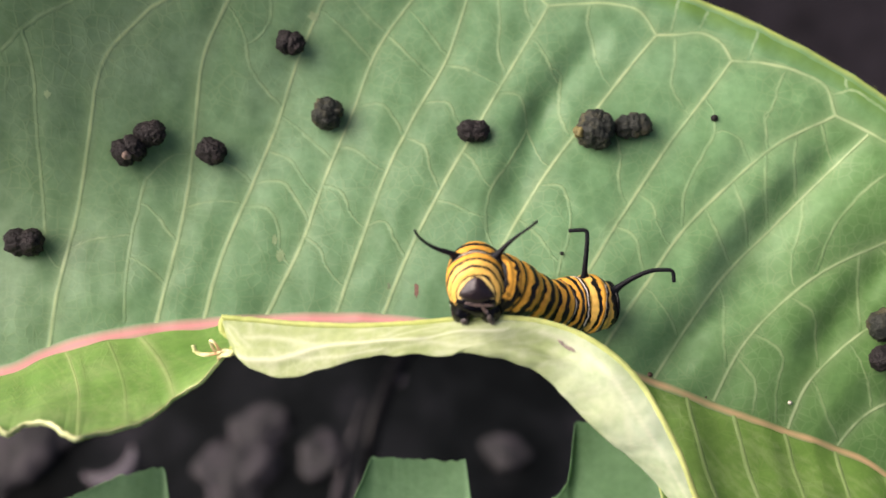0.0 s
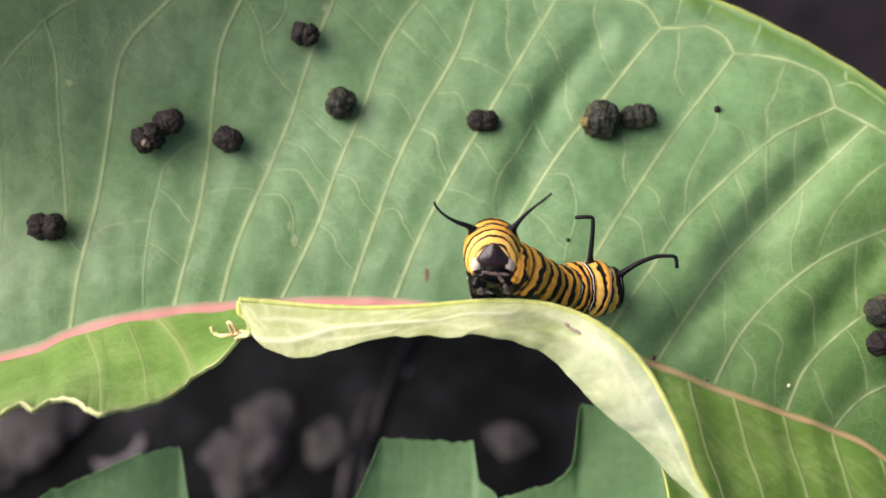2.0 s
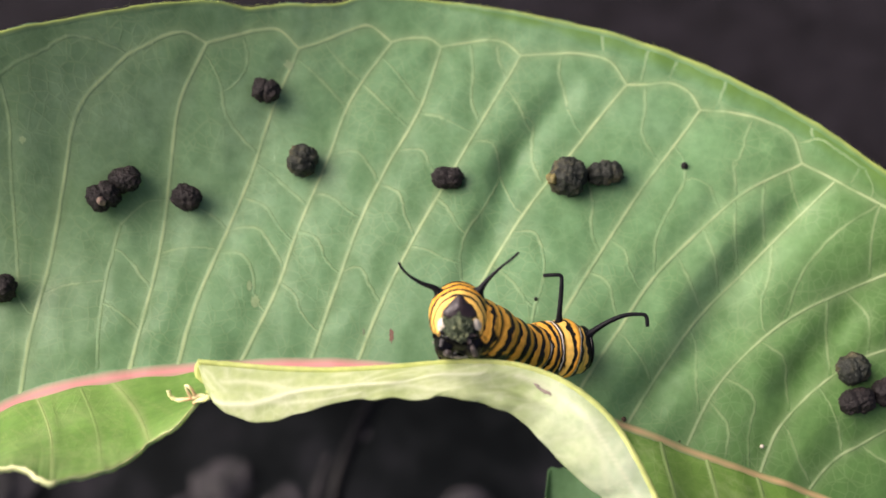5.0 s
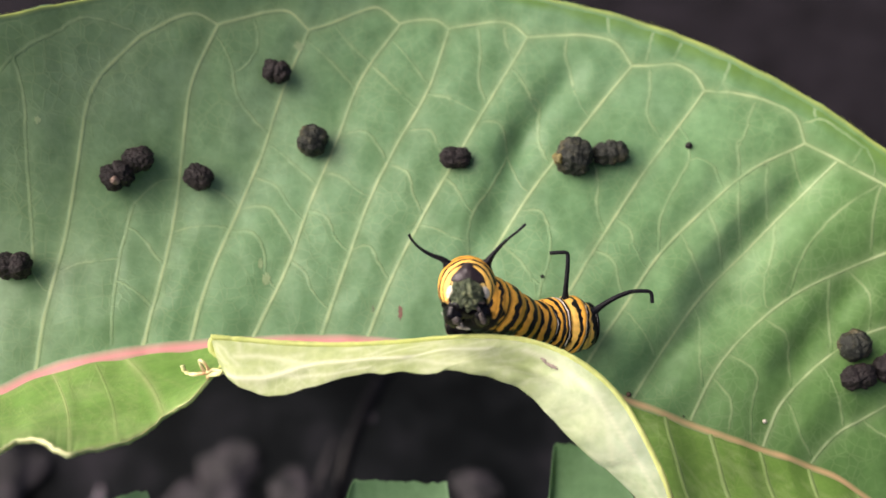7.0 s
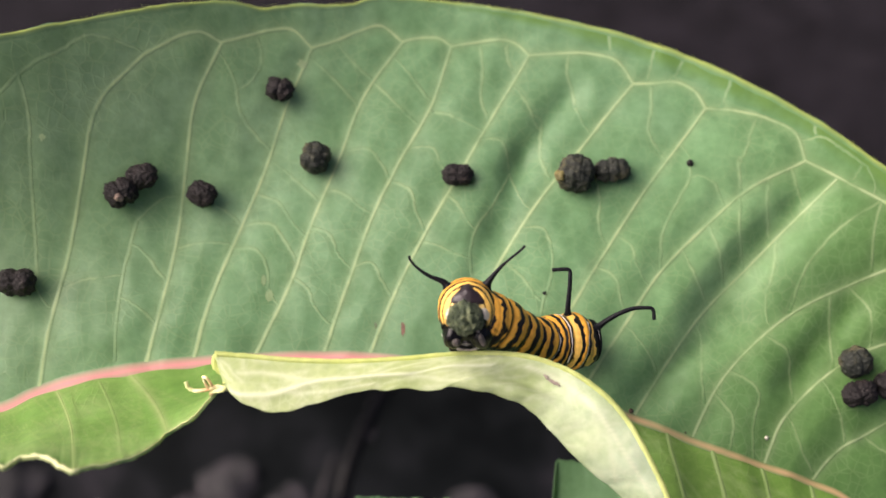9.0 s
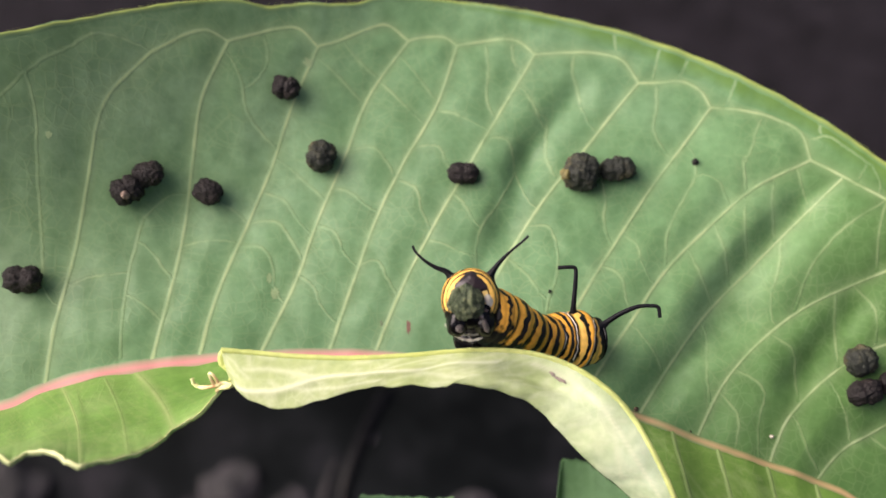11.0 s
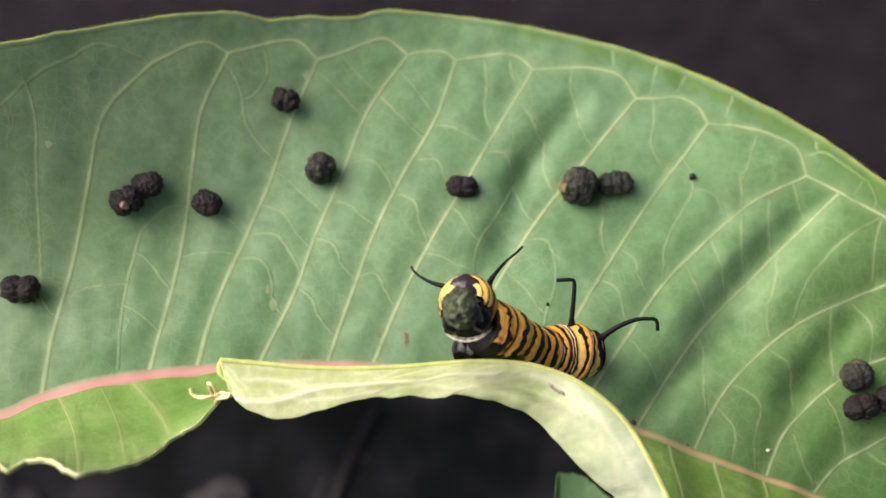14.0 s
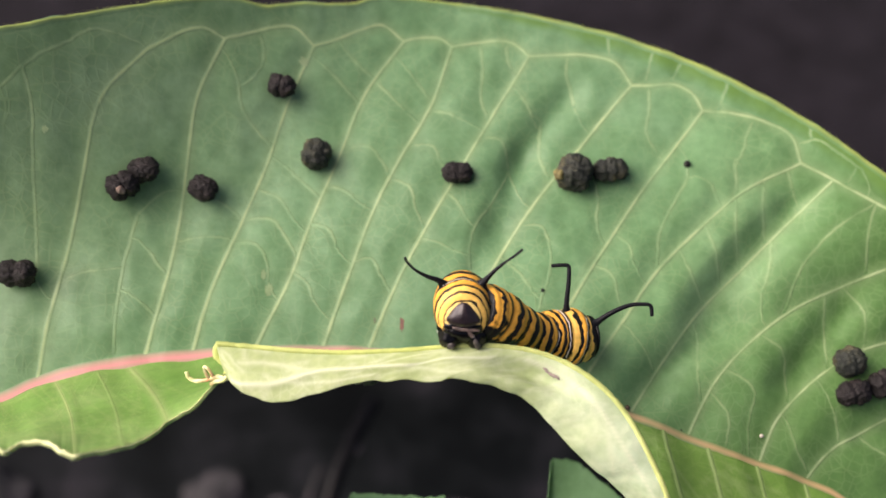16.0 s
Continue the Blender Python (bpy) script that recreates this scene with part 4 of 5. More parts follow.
def build_lower_leaf():
    """A leaf below the first, its upper edge eaten into round bays."""
    bm, rows = bmesh.new(), []
    for i in range(520):
        u = -90 + 158 * i / 519
        for (x0, y0), (x1, y1) in zip(LOWER_EDGE, LOWER_EDGE[1:]):
            if x0 <= u <= x1:
                edge = y0 + (y1 - y0) * (u - x0) / (x1 - x0)
                break
        edge += 0.55 * noise.noise((u * 0.8, 1, 0)) + 0.28 * noise.noise((u * 2.5, 1, 0))
        low = -78 - 22 * math.sin(math.pi * (u + 95) / 165)
        rows.append([Vector((u, edge + (low - edge) * (j / 40) ** 1.5, -20 + 0.9 * noise.noise((u * 0.08, j * 0.08, 3)) + 0.004 * (j - 20) ** 2)) for j in range(41)])
    sheet(bm, rows)
    bm.normal_update()
    if sum(f.normal.z for f in bm.faces) < 0:
        bmesh.ops.reverse_faces(bm, faces=bm.faces)
    ob = part("lower_leaf", bm, [LEAF_LOW, LEAF_LOW, LEAF_LOW], plant, "lower green leaf with rounded bite marks along its edge", LEAF)
    thicken(ob, 0.1, 1, 0)
    bm = bmesh.new()
    line = spline([(-158, -20, -70), (-125, -50, -46), (-95, -74, -27), (-60, -84, -19.5), (0, -89, -19.2), (66, -80, -19.5)], 10)
    tube(bm, line, [2.0 - 0.028 * i for i in range(len(line))], 8)
    part("midrib", bm, PETIOLE, ob)


build_stem()
build_lower_leaf()


# ---- ground ----
def build_ground():
    bm = bmesh.new()
    n = 60
    pts = [math.copysign(abs(k) ** 3, k) * 60 for k in (2 * i / n - 1 for i in range(n + 1))]
    grid = [[bm.verts.new((x, y, 0.010 * noise.noise((x * 22, y * 22, 0)) if math.hypot(x, y) < 1.5 else 0.0)) for x in pts] for y in pts]
    for a, b in zip(grid, grid[1:]):
        for k in range(n):
            bm.faces.new((a[k], a[k + 1], b[k + 1], b[k]))
    thing("ground", "dark brown-black soil ground", "ground", pose(0, 0, 0), bm=bm, mats=SOIL, kind="structure")


build_ground()


def box(x0, x1, y0, y1, z0, z1, bevel=0.0008):
    bm = bmesh.new()
    bmesh.ops.create_cube(bm, size=1)
    for v in bm.verts:
        v.co = ((x0 + x1) / 2 + v.co.x * (x1 - x0), (y0 + y1) / 2 + v.co.y * (y1 - y0), (z0 + z1) / 2 + v.co.z * (z1 - z0))
    bmesh.ops.bevel(bm, geom=bm.edges[:], offset=bevel, segments=2, affect="EDGES")
    return bm


def build_tray():
    """A shallow black plastic tray with a low rim."""
    x0, x1, y0, y1, t = -0.42, 0.42, -0.40, 0.159, 0.004
    tray = thing("plant_tray", "shallow black plastic tray lying on the soil", "tray", pose(0, 0, 0.008))
    part("tray_base", box(x0, x1, y0, y1, 0, 0.006), TRAY, tray)
    for sides in ((x0, x1, y0 - t, y0), (x0, x1, y1, y1 + t), (x0 - t, x0, y0 - t, y1 + t), (x1, x1 + t, y0 - t, y1 + t)):
        part("tray_rim", box(*sides, 0, 0.014), TRAY, tray)
    # two low ribs beside the hose, paler than the tray
    for x, wide in ((-31.3, 0.9), (-38.5, 0.9)):
        bm = bmesh.new()
        tube(bm, spline([(x + 2.5, 96, 6.2), (x, 87, 6.2), (x - 3.2, 73, 6.2), (x - 5.2, 59, 6.2), (x - 6, 40, 6.2)], 8), [wide * (1 + 0.25 * noise.noise((i * 0.3, x, 0))) for i in range(33)], 10, 0.6)
        part("tray_rib", bm, RIB, tray, "low mottled grey rib in the tray")
    bm = bmesh.new()
    ring = [Vector((-119 + 8.6 * math.cos(a), 75.5 + 8.2 * math.sin(a), 7)) for a in (math.radians(-135 + 160 * i / 40) for i in range(41))]
    tube(bm, ring, [0.3 + 2.3 * math.sin(math.pi * i / 40) for i in range(41)], 12, 0.6)
    part("drain_rim", bm, LILAC_GREY, tray, "pale lilac rim round a drain hole")


build_tray()


def build_tray_blob(size, mat, seed, x, y, z, name="stone", label="dark grey rounded lump standing in for a grey patch"):
    bm = bmesh.new()
    bmesh.ops.create_icosphere(bm, subdivisions=4, radius=1)
    for v in bm.verts:
        d = v.co.copy()
        v.co = d * (1 + 0.55 * noise.noise(d * 1.3 + Vector((seed, 0, 0))) + 0.22 * noise.noise(d * 2.9 + Vector((seed, seed, 0))) + 0.08 * noise.noise(d * 5 + Vector((0, seed, 0))))
        v.co = Vector((v.co.x * size[0], v.co.y * size[1], v.co.z * size[2])) * MM
    thing(name, label, "stone", pose(x, y, z, 0, 0, seed * 37), "stones on the soil", bm, mat)


# added flat lumps that stand in for soft grey patches on the tray
TRAY_BLOBS = [(-0.070, 0.084, 8, 0), (-0.075, 0.070, 11, 0), (-0.049, 0.077, 7, 0), (0.011, 0.078, 6, 0), (-0.164, 0.085, 10, 1), (-0.145, 0.081, 13, 0), (-0.156, 0.068, 8, 0)]
for k, (x, y, r, pale) in enumerate(TRAY_BLOBS):
    build_tray_blob((1.15 * r, r, r * 0.3), LILAC_GREY if pale else BLOB_GREY, k + 1, x, y, 0.0135 + 0.15 * r * MM, label="pale lilac-grey flat lump standing in for a patch on the tray" if pale else "dark grey flat lump standing in for a patch on the tray")


def build_hose():
    """A thin black hose that stands out of the soil and bends over."""
    bm = bmesh.new()
    tube(bm, spline([(-16.83, 37.29, -225), (-19.6, 31.49, -222), (-24.07, 20.68, -218), (-27.55, 10.62, -216), (-29.04, 1.41, -218), (-30.65, -12.49, -235), (-32.61, -20.14, -262)], 10), 2.2, 12)
    thing("black_hose", "thin bent black plastic hose in the tray", "hose", LEAF, bm=bm, mats=TUBE)


build_hose()


def tray_crumb(x, y, r, seed):
    bm = bmesh.new()
    bmesh.ops.create_icosphere(bm, subdivisions=2, radius=r * MM)
    for w in bm.verts:
        w.co *= 1 + 0.3 * noise.noise(w.co * 500 + Vector((seed, 0, 0)))
    thing("debris_crumb", "tiny pale crumb in the black tray", "debris", pose(x, y, 0.014 + 0.7 * r * MM), "crumbs in the tray", bm, LILAC_GREY)


for k, (x, y, r) in enumerate([(-0.0243, 0.1031, 1.1)]):
    tray_crumb(x, y, r, k)


# ---- frass ----
def build_pellet(name, a, b, c, seed, mat, label, m, group="frass pellets on the leaf", craggy=0.75, lobes=2):
    """A barrel-shaped pellet with six ridges, cut into lobes along its axis; half sizes in mm, long axis x."""
    bm = bmesh.new()
    bmesh.ops.create_icosphere(bm, subdivisions=5, radius=1)
    cuts = [-1 + 2 * (k + 1) / lobes + 0.08 * math.sin(seed * 2.7 + k) for k in range(lobes - 1)]
    for v in bm.verts:
        d = v.co.copy()
        ang = math.atan2(d.z, d.y)
        ring = math.hypot(d.y, d.z)
        box = 1 / max(1e-6, (abs(d.x) ** 2.6 + ring ** 2.6) ** (1 / 2.6))
        along = d.x * box
        ridge = abs(math.sin(3 * ang + seed + 0.5 * along))
        r = box * (1 + ring * (0.05 * ridge - 0.03) - ring * sum((0.11 + 0.04 * math.sin(seed + 9 * q)) * math.exp(-((along - q) / 0.13) ** 2) for q in cuts))
        r *= 1 + 0.12 * noise.noise(d * 2.0 + Vector((seed * 3.1, 0, 0))) + 0.10 * craggy * noise.noise(d * 4.5 + Vector((0, seed, 0)))
        r *= 1 + 0.05 * craggy * noise.noise(d * 10 + Vector((seed, 0, seed))) + 0.015 * craggy * noise.noise(d * 22 + Vector((seed, 3, 0)))
        v.co = Vector((d.x * a * r, d.y * b * r, d.z * c * r)) * MM
    return thing(name, label, "frass", m, group, bm, mat)


def rest(u, v, up, turn):
    p = skin(u, v, up)
    return LEAF @ pose(p.x * MM, p.y * MM, p.z * MM, 0, 0, turn)


DARK, OLIVE = "dark brown ridged frass pellet on the leaf", "olive-black ridged frass pellet on the leaf"
# place on the blade and half sizes (mm), seed, olive or brown, turn (degrees), lobes
PELLETS = [
    (-18.95, 18.72, 1.8, 1.5, 1, 0, -12, 2), (-14.75, 11.25, 1.95, 1.95, 2, 1, 70, 2), (1.7, 8.95, 1.95, 1.4, 3, 0, 0, 2), (15.2, 9.0, 2.3, 2.35, 4, 1, 65, 2),
    (19.4, 9.35, 2.25, 1.6, 5, 1, 5, 3), (-27.45, 6.4, 1.8, 1.6, 6, 0, -25, 1), (-47.1, -4.37, 2.35, 1.7, 7, 0, 0, 2), (-36.15, 5.8, 1.95, 1.8, 8, 0, 30, 2),
    (-33.95, 7.67, 1.95, 1.55, 9, 0, 10, 1), (46.05, -12.25, 2.0, 1.85, 10, 1, 25, 2), (46.05, -15.9, 2.2, 1.55, 11, 0, 12, 2), (49.5, -14.7, 1.75, 1.6, 12, 0, 30, 2),
]
for u, v, a, b, seed, olive, turn, lobes in PELLETS:
    a, b = 0.89 * a, 0.89 * b
    pellet = build_pellet("frass_pellet", a, b, b * 0.95, seed, FRASS_OLIVE if olive else FRASS, OLIVE if olive else DARK, rest(u, v - 0.3 * b, b * 0.82, turn), craggy=1.1, lobes=lobes)
    if seed in (4, 8):
        bm = bmesh.new()
        bmesh.ops.create_icosphere(bm, subdivisions=3, radius=0.62 if seed == 4 else 0.45)
        for w in bm.verts:
            w.co *= (1 + 0.5 * noise.noise(w.co * 2.5)) * MM
        at = Vector((-1.85, -0.6, 0.75)) if seed == 4 else Vector((0.25, -1.15, 1.25))
        lump_turn = pose(0, 0, 0, 0, 0, -turn)
        part("fragment", bm, CRUST if seed == 4 else TAN_BIT, pellet, "yellow-brown fragment" if seed == 4 else "pale brown fragment", Matrix.Translation((lump_turn @ at) * MM))


def build_crumb(u, v, r, mat, seed, label):
    bm = bmesh.new()
    bmesh.ops.create_icosphere(bm, subdivisions=2, radius=r * MM)
    for w in bm.verts:
        w.co *= 1 + 0.35 * noise.noise(w.co * 900 + Vector((seed, 0, 0)))
    thing("debris_crumb", label, "debris", rest(u, v, r * 0.6, seed * 40), "crumbs on the leaf", bm, mat)


RUSTY = speckled("brown_crumb", ((0.3, (0.03, 0.018, 0.010)), (0.7, (0.10, 0.055, 0.03))), 900, 0.7)
build_crumb(28.57, 10.19, 0.42, FRASS, 1, "tiny black crumb on the leaf")
build_crumb(35.58, -21.07, 0.24, PALE_SKIN, 2, "tiny white crumb on the leaf")
build_crumb(11.3, -5.55, 0.21, FRASS_OLIVE, 3, "tiny dark crumb on the leaf")
build_crumb(20.6, -18.34, 0.28, RUSTY, 4, "tiny brown crumb beside the midrib")
build_crumb(26.6, -20.6, 0.11, RUSTY, 5, "tiny brown crumb beside the midrib")


def build_blemish(u, v, a, b, mat, seed):
    bm = bmesh.new()
    bmesh.ops.create_circle(bm, cap_ends=True, segments=44, radius=1)
    for w in bm.verts:
        k = 1 + 0.45 * noise.noise(w.co * 1.7 + Vector((seed, 0, 0))) + 0.3 * noise.noise(w.co * 5 + Vector((0, seed, 0)))
        w.co = skin(u + w.co.x * a * k, v + w.co.y * b * k, 0.05) * MM
    part("blemish", bm, mat, blade, "small scar on the leaf")


RUST = speckled("rust_spot", ((0.3, (0.06, 0.026, 0.014)), (0.7, (0.17, 0.08, 0.04))), 900, 0.6)
SCAR = leaf_material("leaf_scar", ((0.3, (0.24, 0.35, 0.17)), (0.7, (0.31, 0.41, 0.22))), 0.6)
build_blemish(-4.45, -9.49, 0.24, 0.75, RUST, 1)
build_blemish(-7.48, -8.93, 0.14, 0.38, speckled("faint_brown_spot", ((0.3, (0.11, 0.15, 0.07)), (0.7, (0.15, 0.21, 0.09))), 900, 0.6), 2)
build_blemish(-19.58, -5.44, 0.5, 0.7, SCAR, 3)
build_blemish(-20.25, -3.62, 0.25, 0.6, SCAR, 4)
build_blemish(-16.5, 21.86, 0.5, 0.5, SCAR, 5)
build_blemish(-44.1, 10.03, 0.35, 0.4, SCAR, 6)


def build_strip_mark():
    bm = bmesh.new()
    line = spline([(9.93, -17.87, 12.9), (10.47, -18.24, 13), (11.12, -18.64, 13), (11.61, -18.98, 13)], 5)
    flat = [q for row in STRIP_ROWS for q in row]
    line = [Vector((p.x, p.y, min(flat, key=lambda q: (q.x - p.x) ** 2 + (q.y - p.y) ** 2).z + 0.07)) for p in line]
    tube(bm, line, [0.05 + 0.21 * math.sin(math.pi * (i + 1) / 17) * (1 + 0.7 * noise.noise((i * 0.45, 2, 0))) for i in range(16)], 10, 0.12)
    part("blemish", bm, speckled("grey_scar", ((0.3, (0.19, 0.15, 0.12)), (0.7, (0.36, 0.31, 0.24))), 900, 0.8, 0.2), strip, "greyish scar")


build_strip_mark()


# ---- caterpillar ----
CAT = LEAF
caterpillar = thing("caterpillar", "plump caterpillar with black, yellow and white bands and black filaments", "caterpillar", CAT)
SPINE = [(3.26, -12.33, 14), (5, -12.35, 12.5), (6.97, -12.72, 10.5), (9.16, -12.91, 8), (11.21, -12.53, 6), (13.1, -12.25, 5), (14.76, -12.15, 4.2), (15.82, -12, 3.9), (16.64, -11.82, 3.7)]
GIRTH = [2.75, 2.85, 2.55, 2.3, 2.65, 2.95, 2.75, 2.2, 1.0]


def build_body():
    bm = bmesh.new()
    layer = bm.loops.layers.uv.new("map")
    line, n, sides = spline(SPINE, 22), 0, 40
    n = len(line)
    run, radii = [0.0], []
    for a, b in zip(line, line[1:]):
        run.append(run[-1] + (b - a).length)
    for i in range(n):
        g = curve(i / (n - 1) * (len(GIRTH) - 1), list(enumerate(GIRTH)))
        seg = run[i] / 2.6
        fold = 0.10 * abs(math.sin(math.pi * seg)) + 0.035 * abs(math.sin(3 * math.pi * seg)) - 0.07
        radii.append(g * (1 + fold))
    dorsal = Vector((0.1, 0.55, 0.83)).normalized()
    rings = []
    for i, p in enumerate(line):
        d = (line[min(i + 1, n - 1)] - line[max(i - 1, 0)]).normalized()
        side = d.cross(dorsal).normalized()
        up = side.cross(d)
        ring = []
        for k in range(sides):
            a = 2 * math.pi * k / sides
            wr = 1 + 0.018 * noise.noise((math.cos(a) * 2, math.sin(a) * 2, run[i] * 1.2))
            ring.append(bm.verts.new((p + radii[i] * wr * (math.sin(a) * side + math.cos(a) * up)) * MM))
        rings.append(ring)
    for i in range(n - 1):
        for k in range(sides):
            f = bm.faces.new((rings[i][k], rings[i][(k + 1) % sides], rings[i + 1][(k + 1) % sides], rings[i + 1][k]))
            for loop, (s, t) in zip(f.loops, ((i, k), (i, k + 1), (i + 1, k + 1), (i + 1, k))):
                loop[layer].uv = (run[s] / 2.6, 0.5 + t / sides - (0.5 - 0.10 * math.exp(-(run[s] / 5.5) ** 2)))
    for ring in (rings[0], rings[-1]):
        for loop in bm.faces.new(ring).loops:
            loop[layer].uv = (0.55, 0.5)
    bmesh.ops.recalc_face_normals(bm, faces=bm.faces)
    return part("body", bm, BODY, caterpillar)


body = build_body()


def filament(points, r0, r1, parent, label="black fleshy filament"):
    bm, line = bmesh.new(), spline(points, 8)
    n = len(line)
    tube(bm, line, [(r0 + (r1 - r0) * min(1, 1.6 * i / n)) * (1 + 0.06 * math.sin(i * 2.1)) + 0.5 * math.exp(-i / 3.0) for i in range(n)], 10)
    return part("filament", bm, FILAMENT, parent, label)


filament([(13.25, -9.98, 6.2), (13.2, -9.16, 7), (13.35, -7.29, 8), (13.39, -6.11, 8.6), (13.27, -5.55, 8.8), (12.56, -5.48, 8.8), (11.51, -5.48, 8.6)], 0.27, 0.21, body)
filament([(16.08, -11.23, 5.6), (16.9, -10.6, 6), (18.27, -9.91, 6.8), (19.91, -9.34, 7.2), (21.31, -9.28, 7.4), (22.08, -9.47, 7.4), (22.26, -10.47, 7)], 0.32, 0.21, body)


def build_head():
    bm = bmesh.new()
    bmesh.ops.create_uvsphere(bm, u_segments=24, v_segments=14, radius=1)
    for v in bm.verts:
        v.co = Vector((v.co.x * 1.1, v.co.y * 1.2, v.co.z * 1.2)) * MM
    part("head", bm, BLACK_SKIN, body, "black head capsule", pose(*[c * MM for c in (15.9, -11.5, 1.2)]))


build_head()


def build_belly():
    """The black underside next to the rear end."""
    bm = bmesh.new()
    tube(bm, spline([(0.55, -13.35, 10.1), (3.0, -13.63, 9.5), (5.6, -13.71, 8.5), (7.91, -13.79, 7)], 8), [2.4 * max(0.02, math.sin(math.pi * (i + 0.3) / 25)) ** 0.45 + 0.10 * math.sin(i * 1.3) for i in range(25)], 16)
    part("belly", bm, BLACK_SKIN, body, "black underside")


build_belly()


def build_collar():
    """The dark fold behind the head."""
    bm = bmesh.new()
    c = Vector((15.89, -11.88, 3.9))
    ahead = Vector((16.78, -11.73, 3.6)) - c
    side = ahead.cross(Vector((0, 0.5, 0.86))).normalized()
    up = side.cross(ahead.normalized())
    ring = [c + 2.15 * (math.cos(a) * side + math.sin(a) * up) for a in (2 * math.pi * k / 40 for k in range(41))]
    tube(bm, ring, 0.2, 10, up=ahead.normalized(), caps=False)
    part("collar", bm, BLACK_SKIN, body, "black fold behind the head")


build_collar()

# the rear end, which lifts and turns: local z points out of the rear, y to the back
PROFILE = [(-3.4, 2.2), (-2.4, 2.7), (-1.2, 2.9), (0.0, 2.95), (1.0, 2.9), (1.8, 2.7), (2.4, 2.4), (2.8, 1.7), (3.0, 0.9), (3.05, 0.0)]


def build_rear():
    bm = bmesh.new()
    layer = bm.loops.layers.uv.new("map")
    line, sides = spline(PROFILE, 6), 48
    n, rings = len(line), []
    for i, (z, r) in enumerate(line):
        ring = []
        for k in range(sides):
            a = 2 * math.pi * k / sides
            fold = 1 + 0.02 * math.sin(i * 1.05) + 0.015 * noise.noise((math.cos(a) * 2, math.sin(a) * 2, z))
            ring.append(bm.verts.new(Vector((max(r, 0.02) * fold * 0.98 * math.sin(a), max(r, 0.02) * fold * 1.02 * math.cos(a), z - 0.25 * math.cos(a))) * MM))
        rings.append(ring)
    for i in range(n - 1):
        for k in range(sides):
            f = bm.faces.new((rings[i][k], rings[i + 1][k], rings[i + 1][(k + 1) % sides], rings[i][(k + 1) % sides]))
            for loop, (s, t) in zip(f.loops, ((i, k), (i + 1, k), (i + 1, k + 1), (i, k + 1))):
                loop[layer].uv = (s / n, 0.5 + (t / sides - 0.5) * (0.5 + 0.5 * min(1.0, s / n / 0.3)))
    bm.faces.new(rings[0])
    bm.faces.new(rings[-1])
    bmesh.ops.recalc_face_normals(bm, faces=bm.faces)
    return mesh_of("rear_segment", bm, REAR)


rear = new("rear_segment", build_rear())
rear.parent = caterpillar
tagged(rear, "yellow and black banded rear end")


def lump(name, at, size, mat, label, seed, turn=(0, 0, 0), pinch=0.0):
    bm = bmesh.new()
    bmesh.ops.create_icosphere(bm, subdivisions=4, radius=1)
    for v in bm.verts:
        d = v.co.copy()
        k = 1 + 0.10 * noise.noise(d * 1.8 + Vector((seed, 0, 0))) + 0.04 * noise.noise(d * 6 + Vector((seed, 2, 0)))
        v.co = Vector((d.x * size[0] * k * (1 - pinch * d.y), d.y * size[1] * k, d.z * size[2] * k)) * MM
    return part(name, bm, mat, rear, label, pose(at[0] * MM, at[1] * MM, at[2] * MM, *turn))


plate = lump("anal_plate", (0, 0.55, 2.55), (1.5, 1.35, 0.95), PLATE, "glossy dark maroon three-cornered plate", 1, (-12, 0, 0), 0.55)
folds = []
for side in (-1, 1):
    lump("proleg", (side * 1.3, -2.25, 1.7), (1.15, 1.45, 1.4), BLACK_SKIN, "black rear proleg", 3 + side, (20, 0, side * 12))
    lump("proleg_pad", (side * 1.25 + 0.15, -2.7 + side * 0.12, 3.0), (0.36 - 0.06 * side, 0.55 + 0.15 * side, 0.3), GREY_PAD, "grey proleg pad", 6 + side, (10, 0, side * 20))
    folds.append((side, lump("pale_fold", (side * 1.6, -0.1, 1.4), (0.6, 0.8, 0.5), PALE_SKIN, "pale skin fold beside the vent", 8 + side)))
lump("rear_belly", (0, -1.2, 1.4), (2.6, 1.75, 1.9), BLACK_SKIN, "black lower rear", 12)
for drop, wide in ((0.0, 0.13), (0.5, 0.10)):
    bm = bmesh.new()
    arc = [Vector(((2.75 - 0.5 * drop) * math.cos(a), -1.45 + (2.6 - drop) * math.sin(a), 0.6 - 0.9 * drop)) for a in (math.pi * (1.12 + 0.72 * i / 30) for i in range(31))]
    tube(bm, arc, [wide * (0.25 + math.sin(math.pi * i / 30) * (0.8 + 0.3 * math.sin(i * 1.7))) for i in range(31)], 8)
    part("pale_fold", bm, PALE_SKIN, rear, "thin cream skin fold")
VENT = speckled("brown_vent_skin", ((0.35, (0.03, 0.02, 0.018)), (0.55, (0.22, 0.15, 0.12)), (0.7, (0.55, 0.48, 0.42))), 800, 0.3, 0.6, 0.0003)
lump("vent", (0, -0.75, 2.62), (1.95, 0.75, 0.62), BLACK_SKIN, "black skin round the vent", 14)
lump("vent_fold", (0.15, -0.85, 2.95), (1.5, 0.26, 0.4), VENT, "brown folded skin under the plate", 15, (0, 0, -8))
lump("vent_fold", (0.75, -1.35, 3.0), (0.3, 0.6, 0.3), VENT, "brown folded skin under the plate", 17, (0, 0, 35))
filament([(-1.8, 2.0, -0.6), (-2.4, 2.7, -0.4), (-3.6, 3.2, -0.3), (-4.7, 3.9, -0.2), (-5.5, 4.7, -0.2), (-5.8, 5.3, -0.2)], 0.33, 0.13, rear)
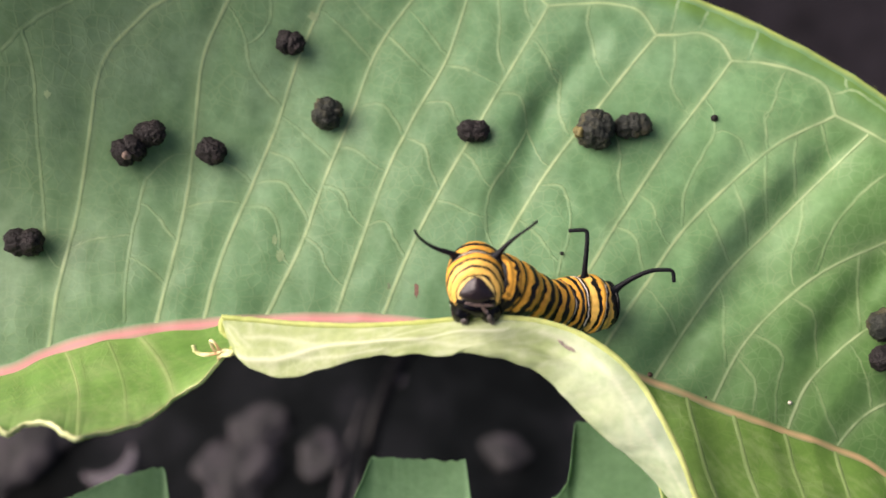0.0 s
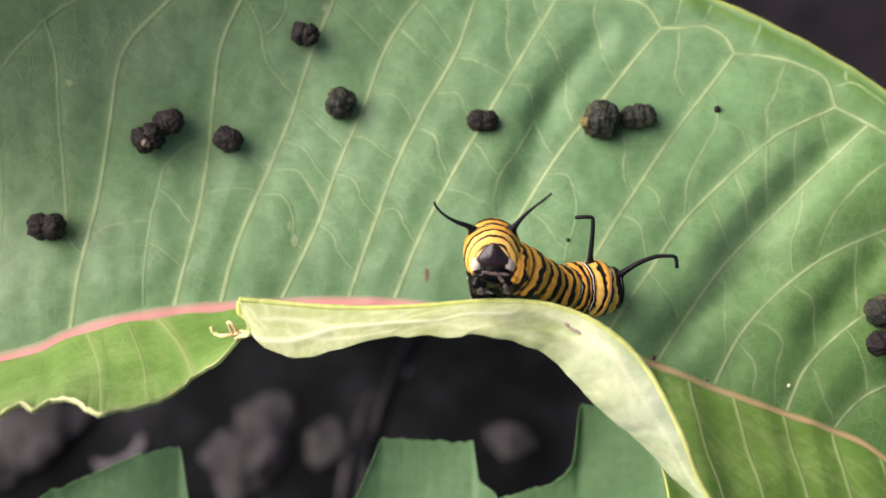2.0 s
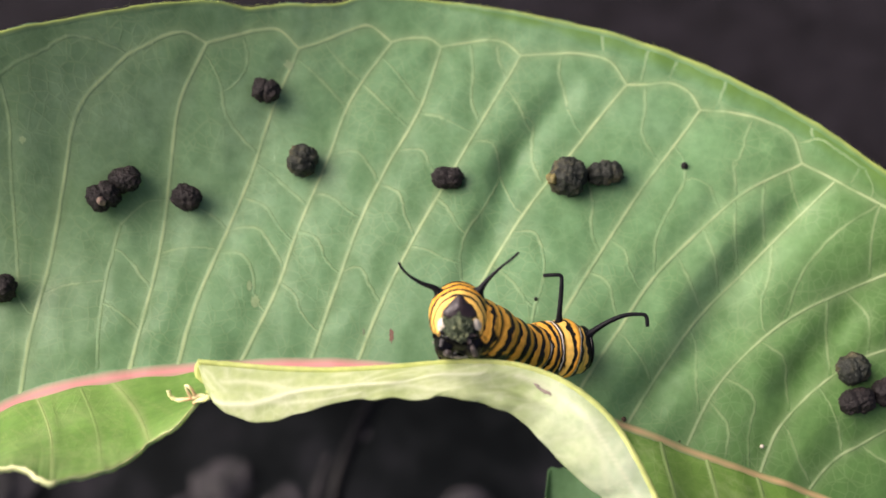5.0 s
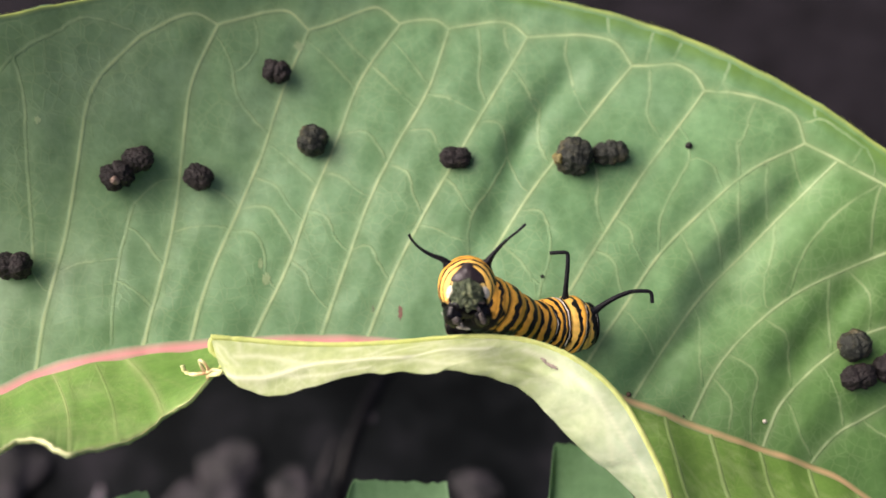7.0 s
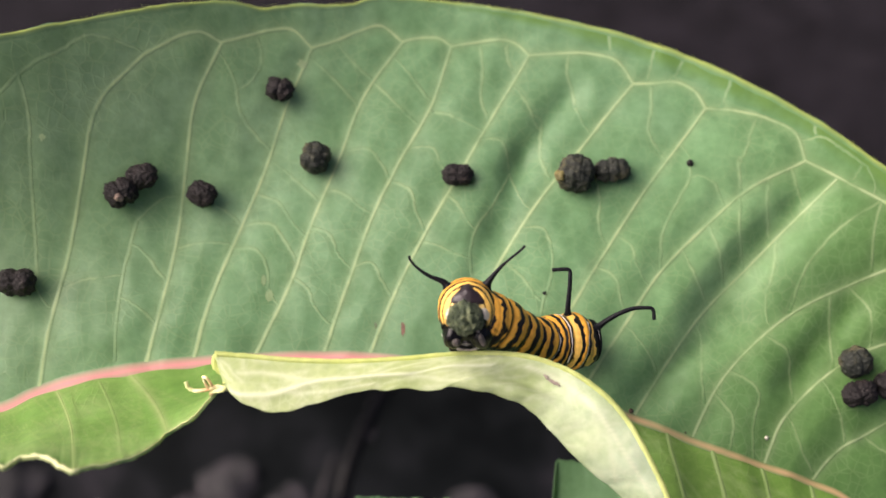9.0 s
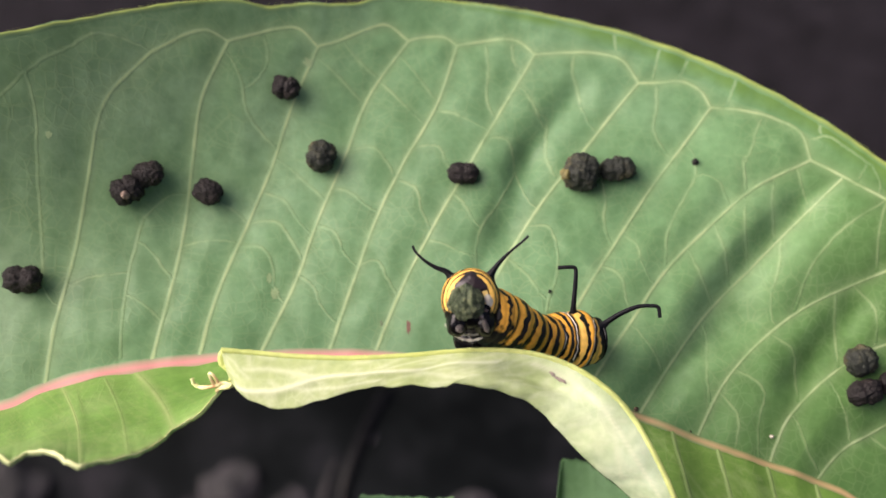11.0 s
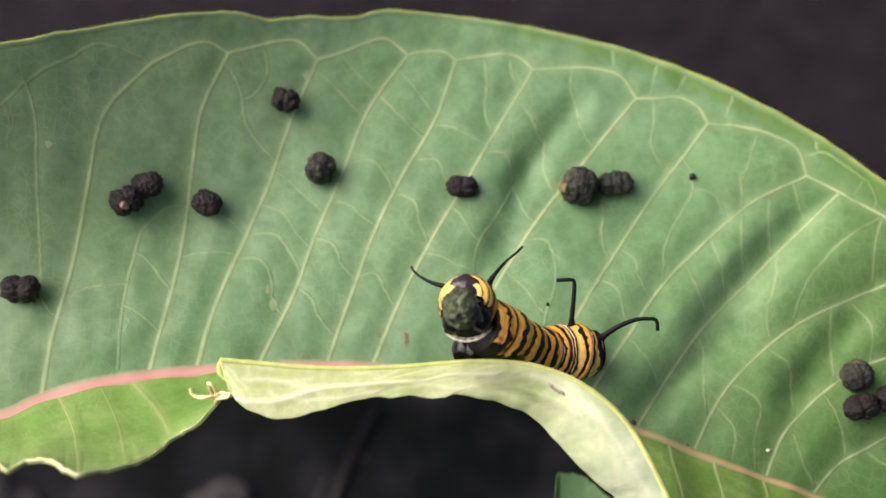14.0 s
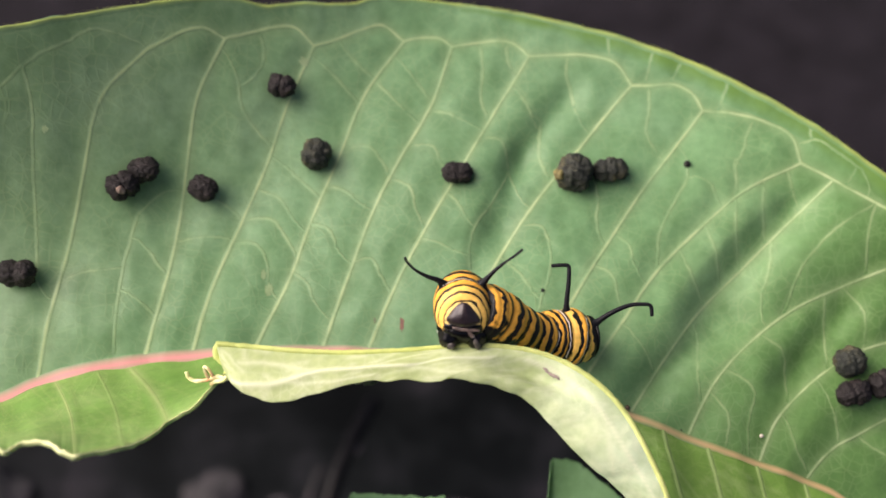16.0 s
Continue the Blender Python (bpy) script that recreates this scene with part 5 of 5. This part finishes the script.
filament([(1.8, 2.1, -0.6), (2.3, 2.9, -0.4), (3.0, 3.8, -0.3), (4.0, 4.8, -0.2), (5.0, 5.6, -0.2), (5.75, 6.3, -0.2)], 0.33, 0.13, rear)

# ---- the pellet that comes out ----
fresh = build_pellet("fresh_frass_pellet", 1.95, 1.75, 1.75, 21, FRASS_FRESH, "fresh moist green frass pellet leaving the caterpillar", pose(0, 0, 0), "fresh frass", 1.3)


# seconds; rear joint x, y, z (mm); pitch, roll and yaw (degrees)
REAR_ROWS = [
    (0, 2.09, -12.3, 14.2, 46, 0, 0),
    (0.5, 2.3, -12.22, 14.2, 46, 0, 0),
    (1, 2.52, -11.71, 14.2, 44, 0, 0),
    (1.5, 2.85, -11.18, 14.2, 40, 0, 0),
    (2, 2.8, -11.13, 14.2, 39, 0, 0),
    (2.5, 2.7, -11.2, 14.2, 38, 0, 0),
    (3, 2.68, -11.49, 14.2, 37, 0, 0),
    (3.5, 2.72, -11.59, 14.2, 36, 0, 0),
    (4, 2.63, -11.81, 14.2, 35, 0, 0),
    (4.5, 2.72, -11.6, 14.2, 34, 0, 0),
    (6.8, 2.52, -11.33, 14.2, 27, 0, 0),
    (7, 2.72, -11.01, 14.2, 26, 0, 0),
    (7.5, 2.45, -11.39, 14.2, 26, 0, 0),
    (8, 2.47, -11.53, 14.2, 26, 0, 0),
    (8.5, 2.36, -11.66, 14.2, 26, 0, 0),
    (9, 2.39, -11.53, 14.2, 26, 0, 0),
    (11.5, 2.12, -10.9, 14.7, 18, 0, 0),
    (12, 2.23, -11, 14.7, 22, 0, 0),
    (12.5, 1.83, -11.25, 14.7, 8, 0, 0),
    (13, 1.8, -10.95, 14.7, 2, -8, 3),
    (13.5, 2.0, -10.55, 14.7, -6, -10, 3),
    (14, 2.0, -10.55, 14.7, -8, -10, 3),
    (14.5, 2.0, -10.3, 14.7, -8, -10, 0),
    (15, 2.08, -11.1, 14.7, 8, -2, 0),
    (15.5, 2.04, -11.99, 14.2, 30, 0, 0),
    (16, 1.88, -12.04, 14.2, 46, 0, 0),
]
# seconds; pellet in the rear end's space: x, y, z (mm), turn (degrees)
PELLET_ROWS = [
    (0, 0, -0.6, 0, 0),
    (1, 0, -0.6, 0.3, 0),
    (2.5, 0, -0.6, 0.9, 0),
    (3.5, 0.05, -0.3, 1.5, 0),
    (4.5, -0.1, -0.4, 1.7, 4),
    (7, 0, -0.35, 1.95, 10),
    (8, -0.12, -0.5, 2.25, 13),
    (9, -0.12, -0.45, 2.4, 15),
    (11.5, -0.5, -0.3, 2.6, 20),
    (12, -0.8, -0.8, 2.8, 24),
    (12.5, -0.8, -0.9, 3.2, 30),
    (13, -0.4, -1.9, 3.7, 38),
    (13.5, -0.35, -2.4, 4, 45),
    (14, -0.2, -2.2, 4.1, 52),
    (14.5, -0.3, -1.6, 4.2, 60),
    (14.7, -0.5, -1.3, 4.3, 65),
]
# seconds; pellet over the leaf as it drops: x, y, z (mm), turn (degrees)
DROP_ROWS = [
    (14.8, 0.0, -10.7, 17, 90),
    (14.9, -6.0, -13.5, 9, 140),
    (15, -8.02, -15.16, 3.2, 190),
    (15.2, -8.41, -15.19, 2.4, 205),
    (16, -8.41, -15.19, 2.4, 205),
]


def rear_pose(t):
    rows = REAR_ROWS
    vals = [curve(t, [(r[0], r[k]) for r in rows]) for k in range(1, 7)]
    x, y, z, rx, ry, rz = vals
    return pose(x * MM, y * MM, z * MM, rx, ry, rz)


def motions():
    walk(rear, [(r[0], rear_pose(r[0])) for r in REAR_ROWS])
    for side, fold in folds:
        walk(fold, [(t, pose(side * 1.6 * MM, -0.1 * MM, z * MM, 0, side * 35, side * 15)) for t, z in ((0, 1.4), (1, 1.6), (2, 2.5), (3, 2.45), (12, 2.45), (13, 1.8), (15, 1.6), (16, 1.4))])
    walk(plate, [(t, pose(0, y * MM, z * MM, tilt, 0, 0)) for t, y, z, tilt in ((0, 0.5, 2.55, -12), (1, 0.6, 2.5, -14), (3.5, 1.1, 2.3, -22), (7, 1.45, 2.05, -30), (9, 1.5, 2.0, -32),
                                                                                (12, 1.5, 2.0, -32), (13, 1.6, 1.8, -36), (14.7, 1.6, 1.8, -36), (15, 1.2, 2.2, -24), (15.5, 0.7, 2.5, -16), (16, 0.5, 2.55, -12))])
    rows = []
    for t, x, y, z, turn in PELLET_ROWS:
        rows.append((t, CAT @ rear_pose(t) @ pose(x * MM, y * MM, z * MM, turn, 80, 0)))
    for t, x, y, z, turn in DROP_ROWS:
        rows.append((t, LEAF @ pose(x * MM, y * MM, z * MM, turn, 20, 0)))
    walk(fresh, rows)


motions()
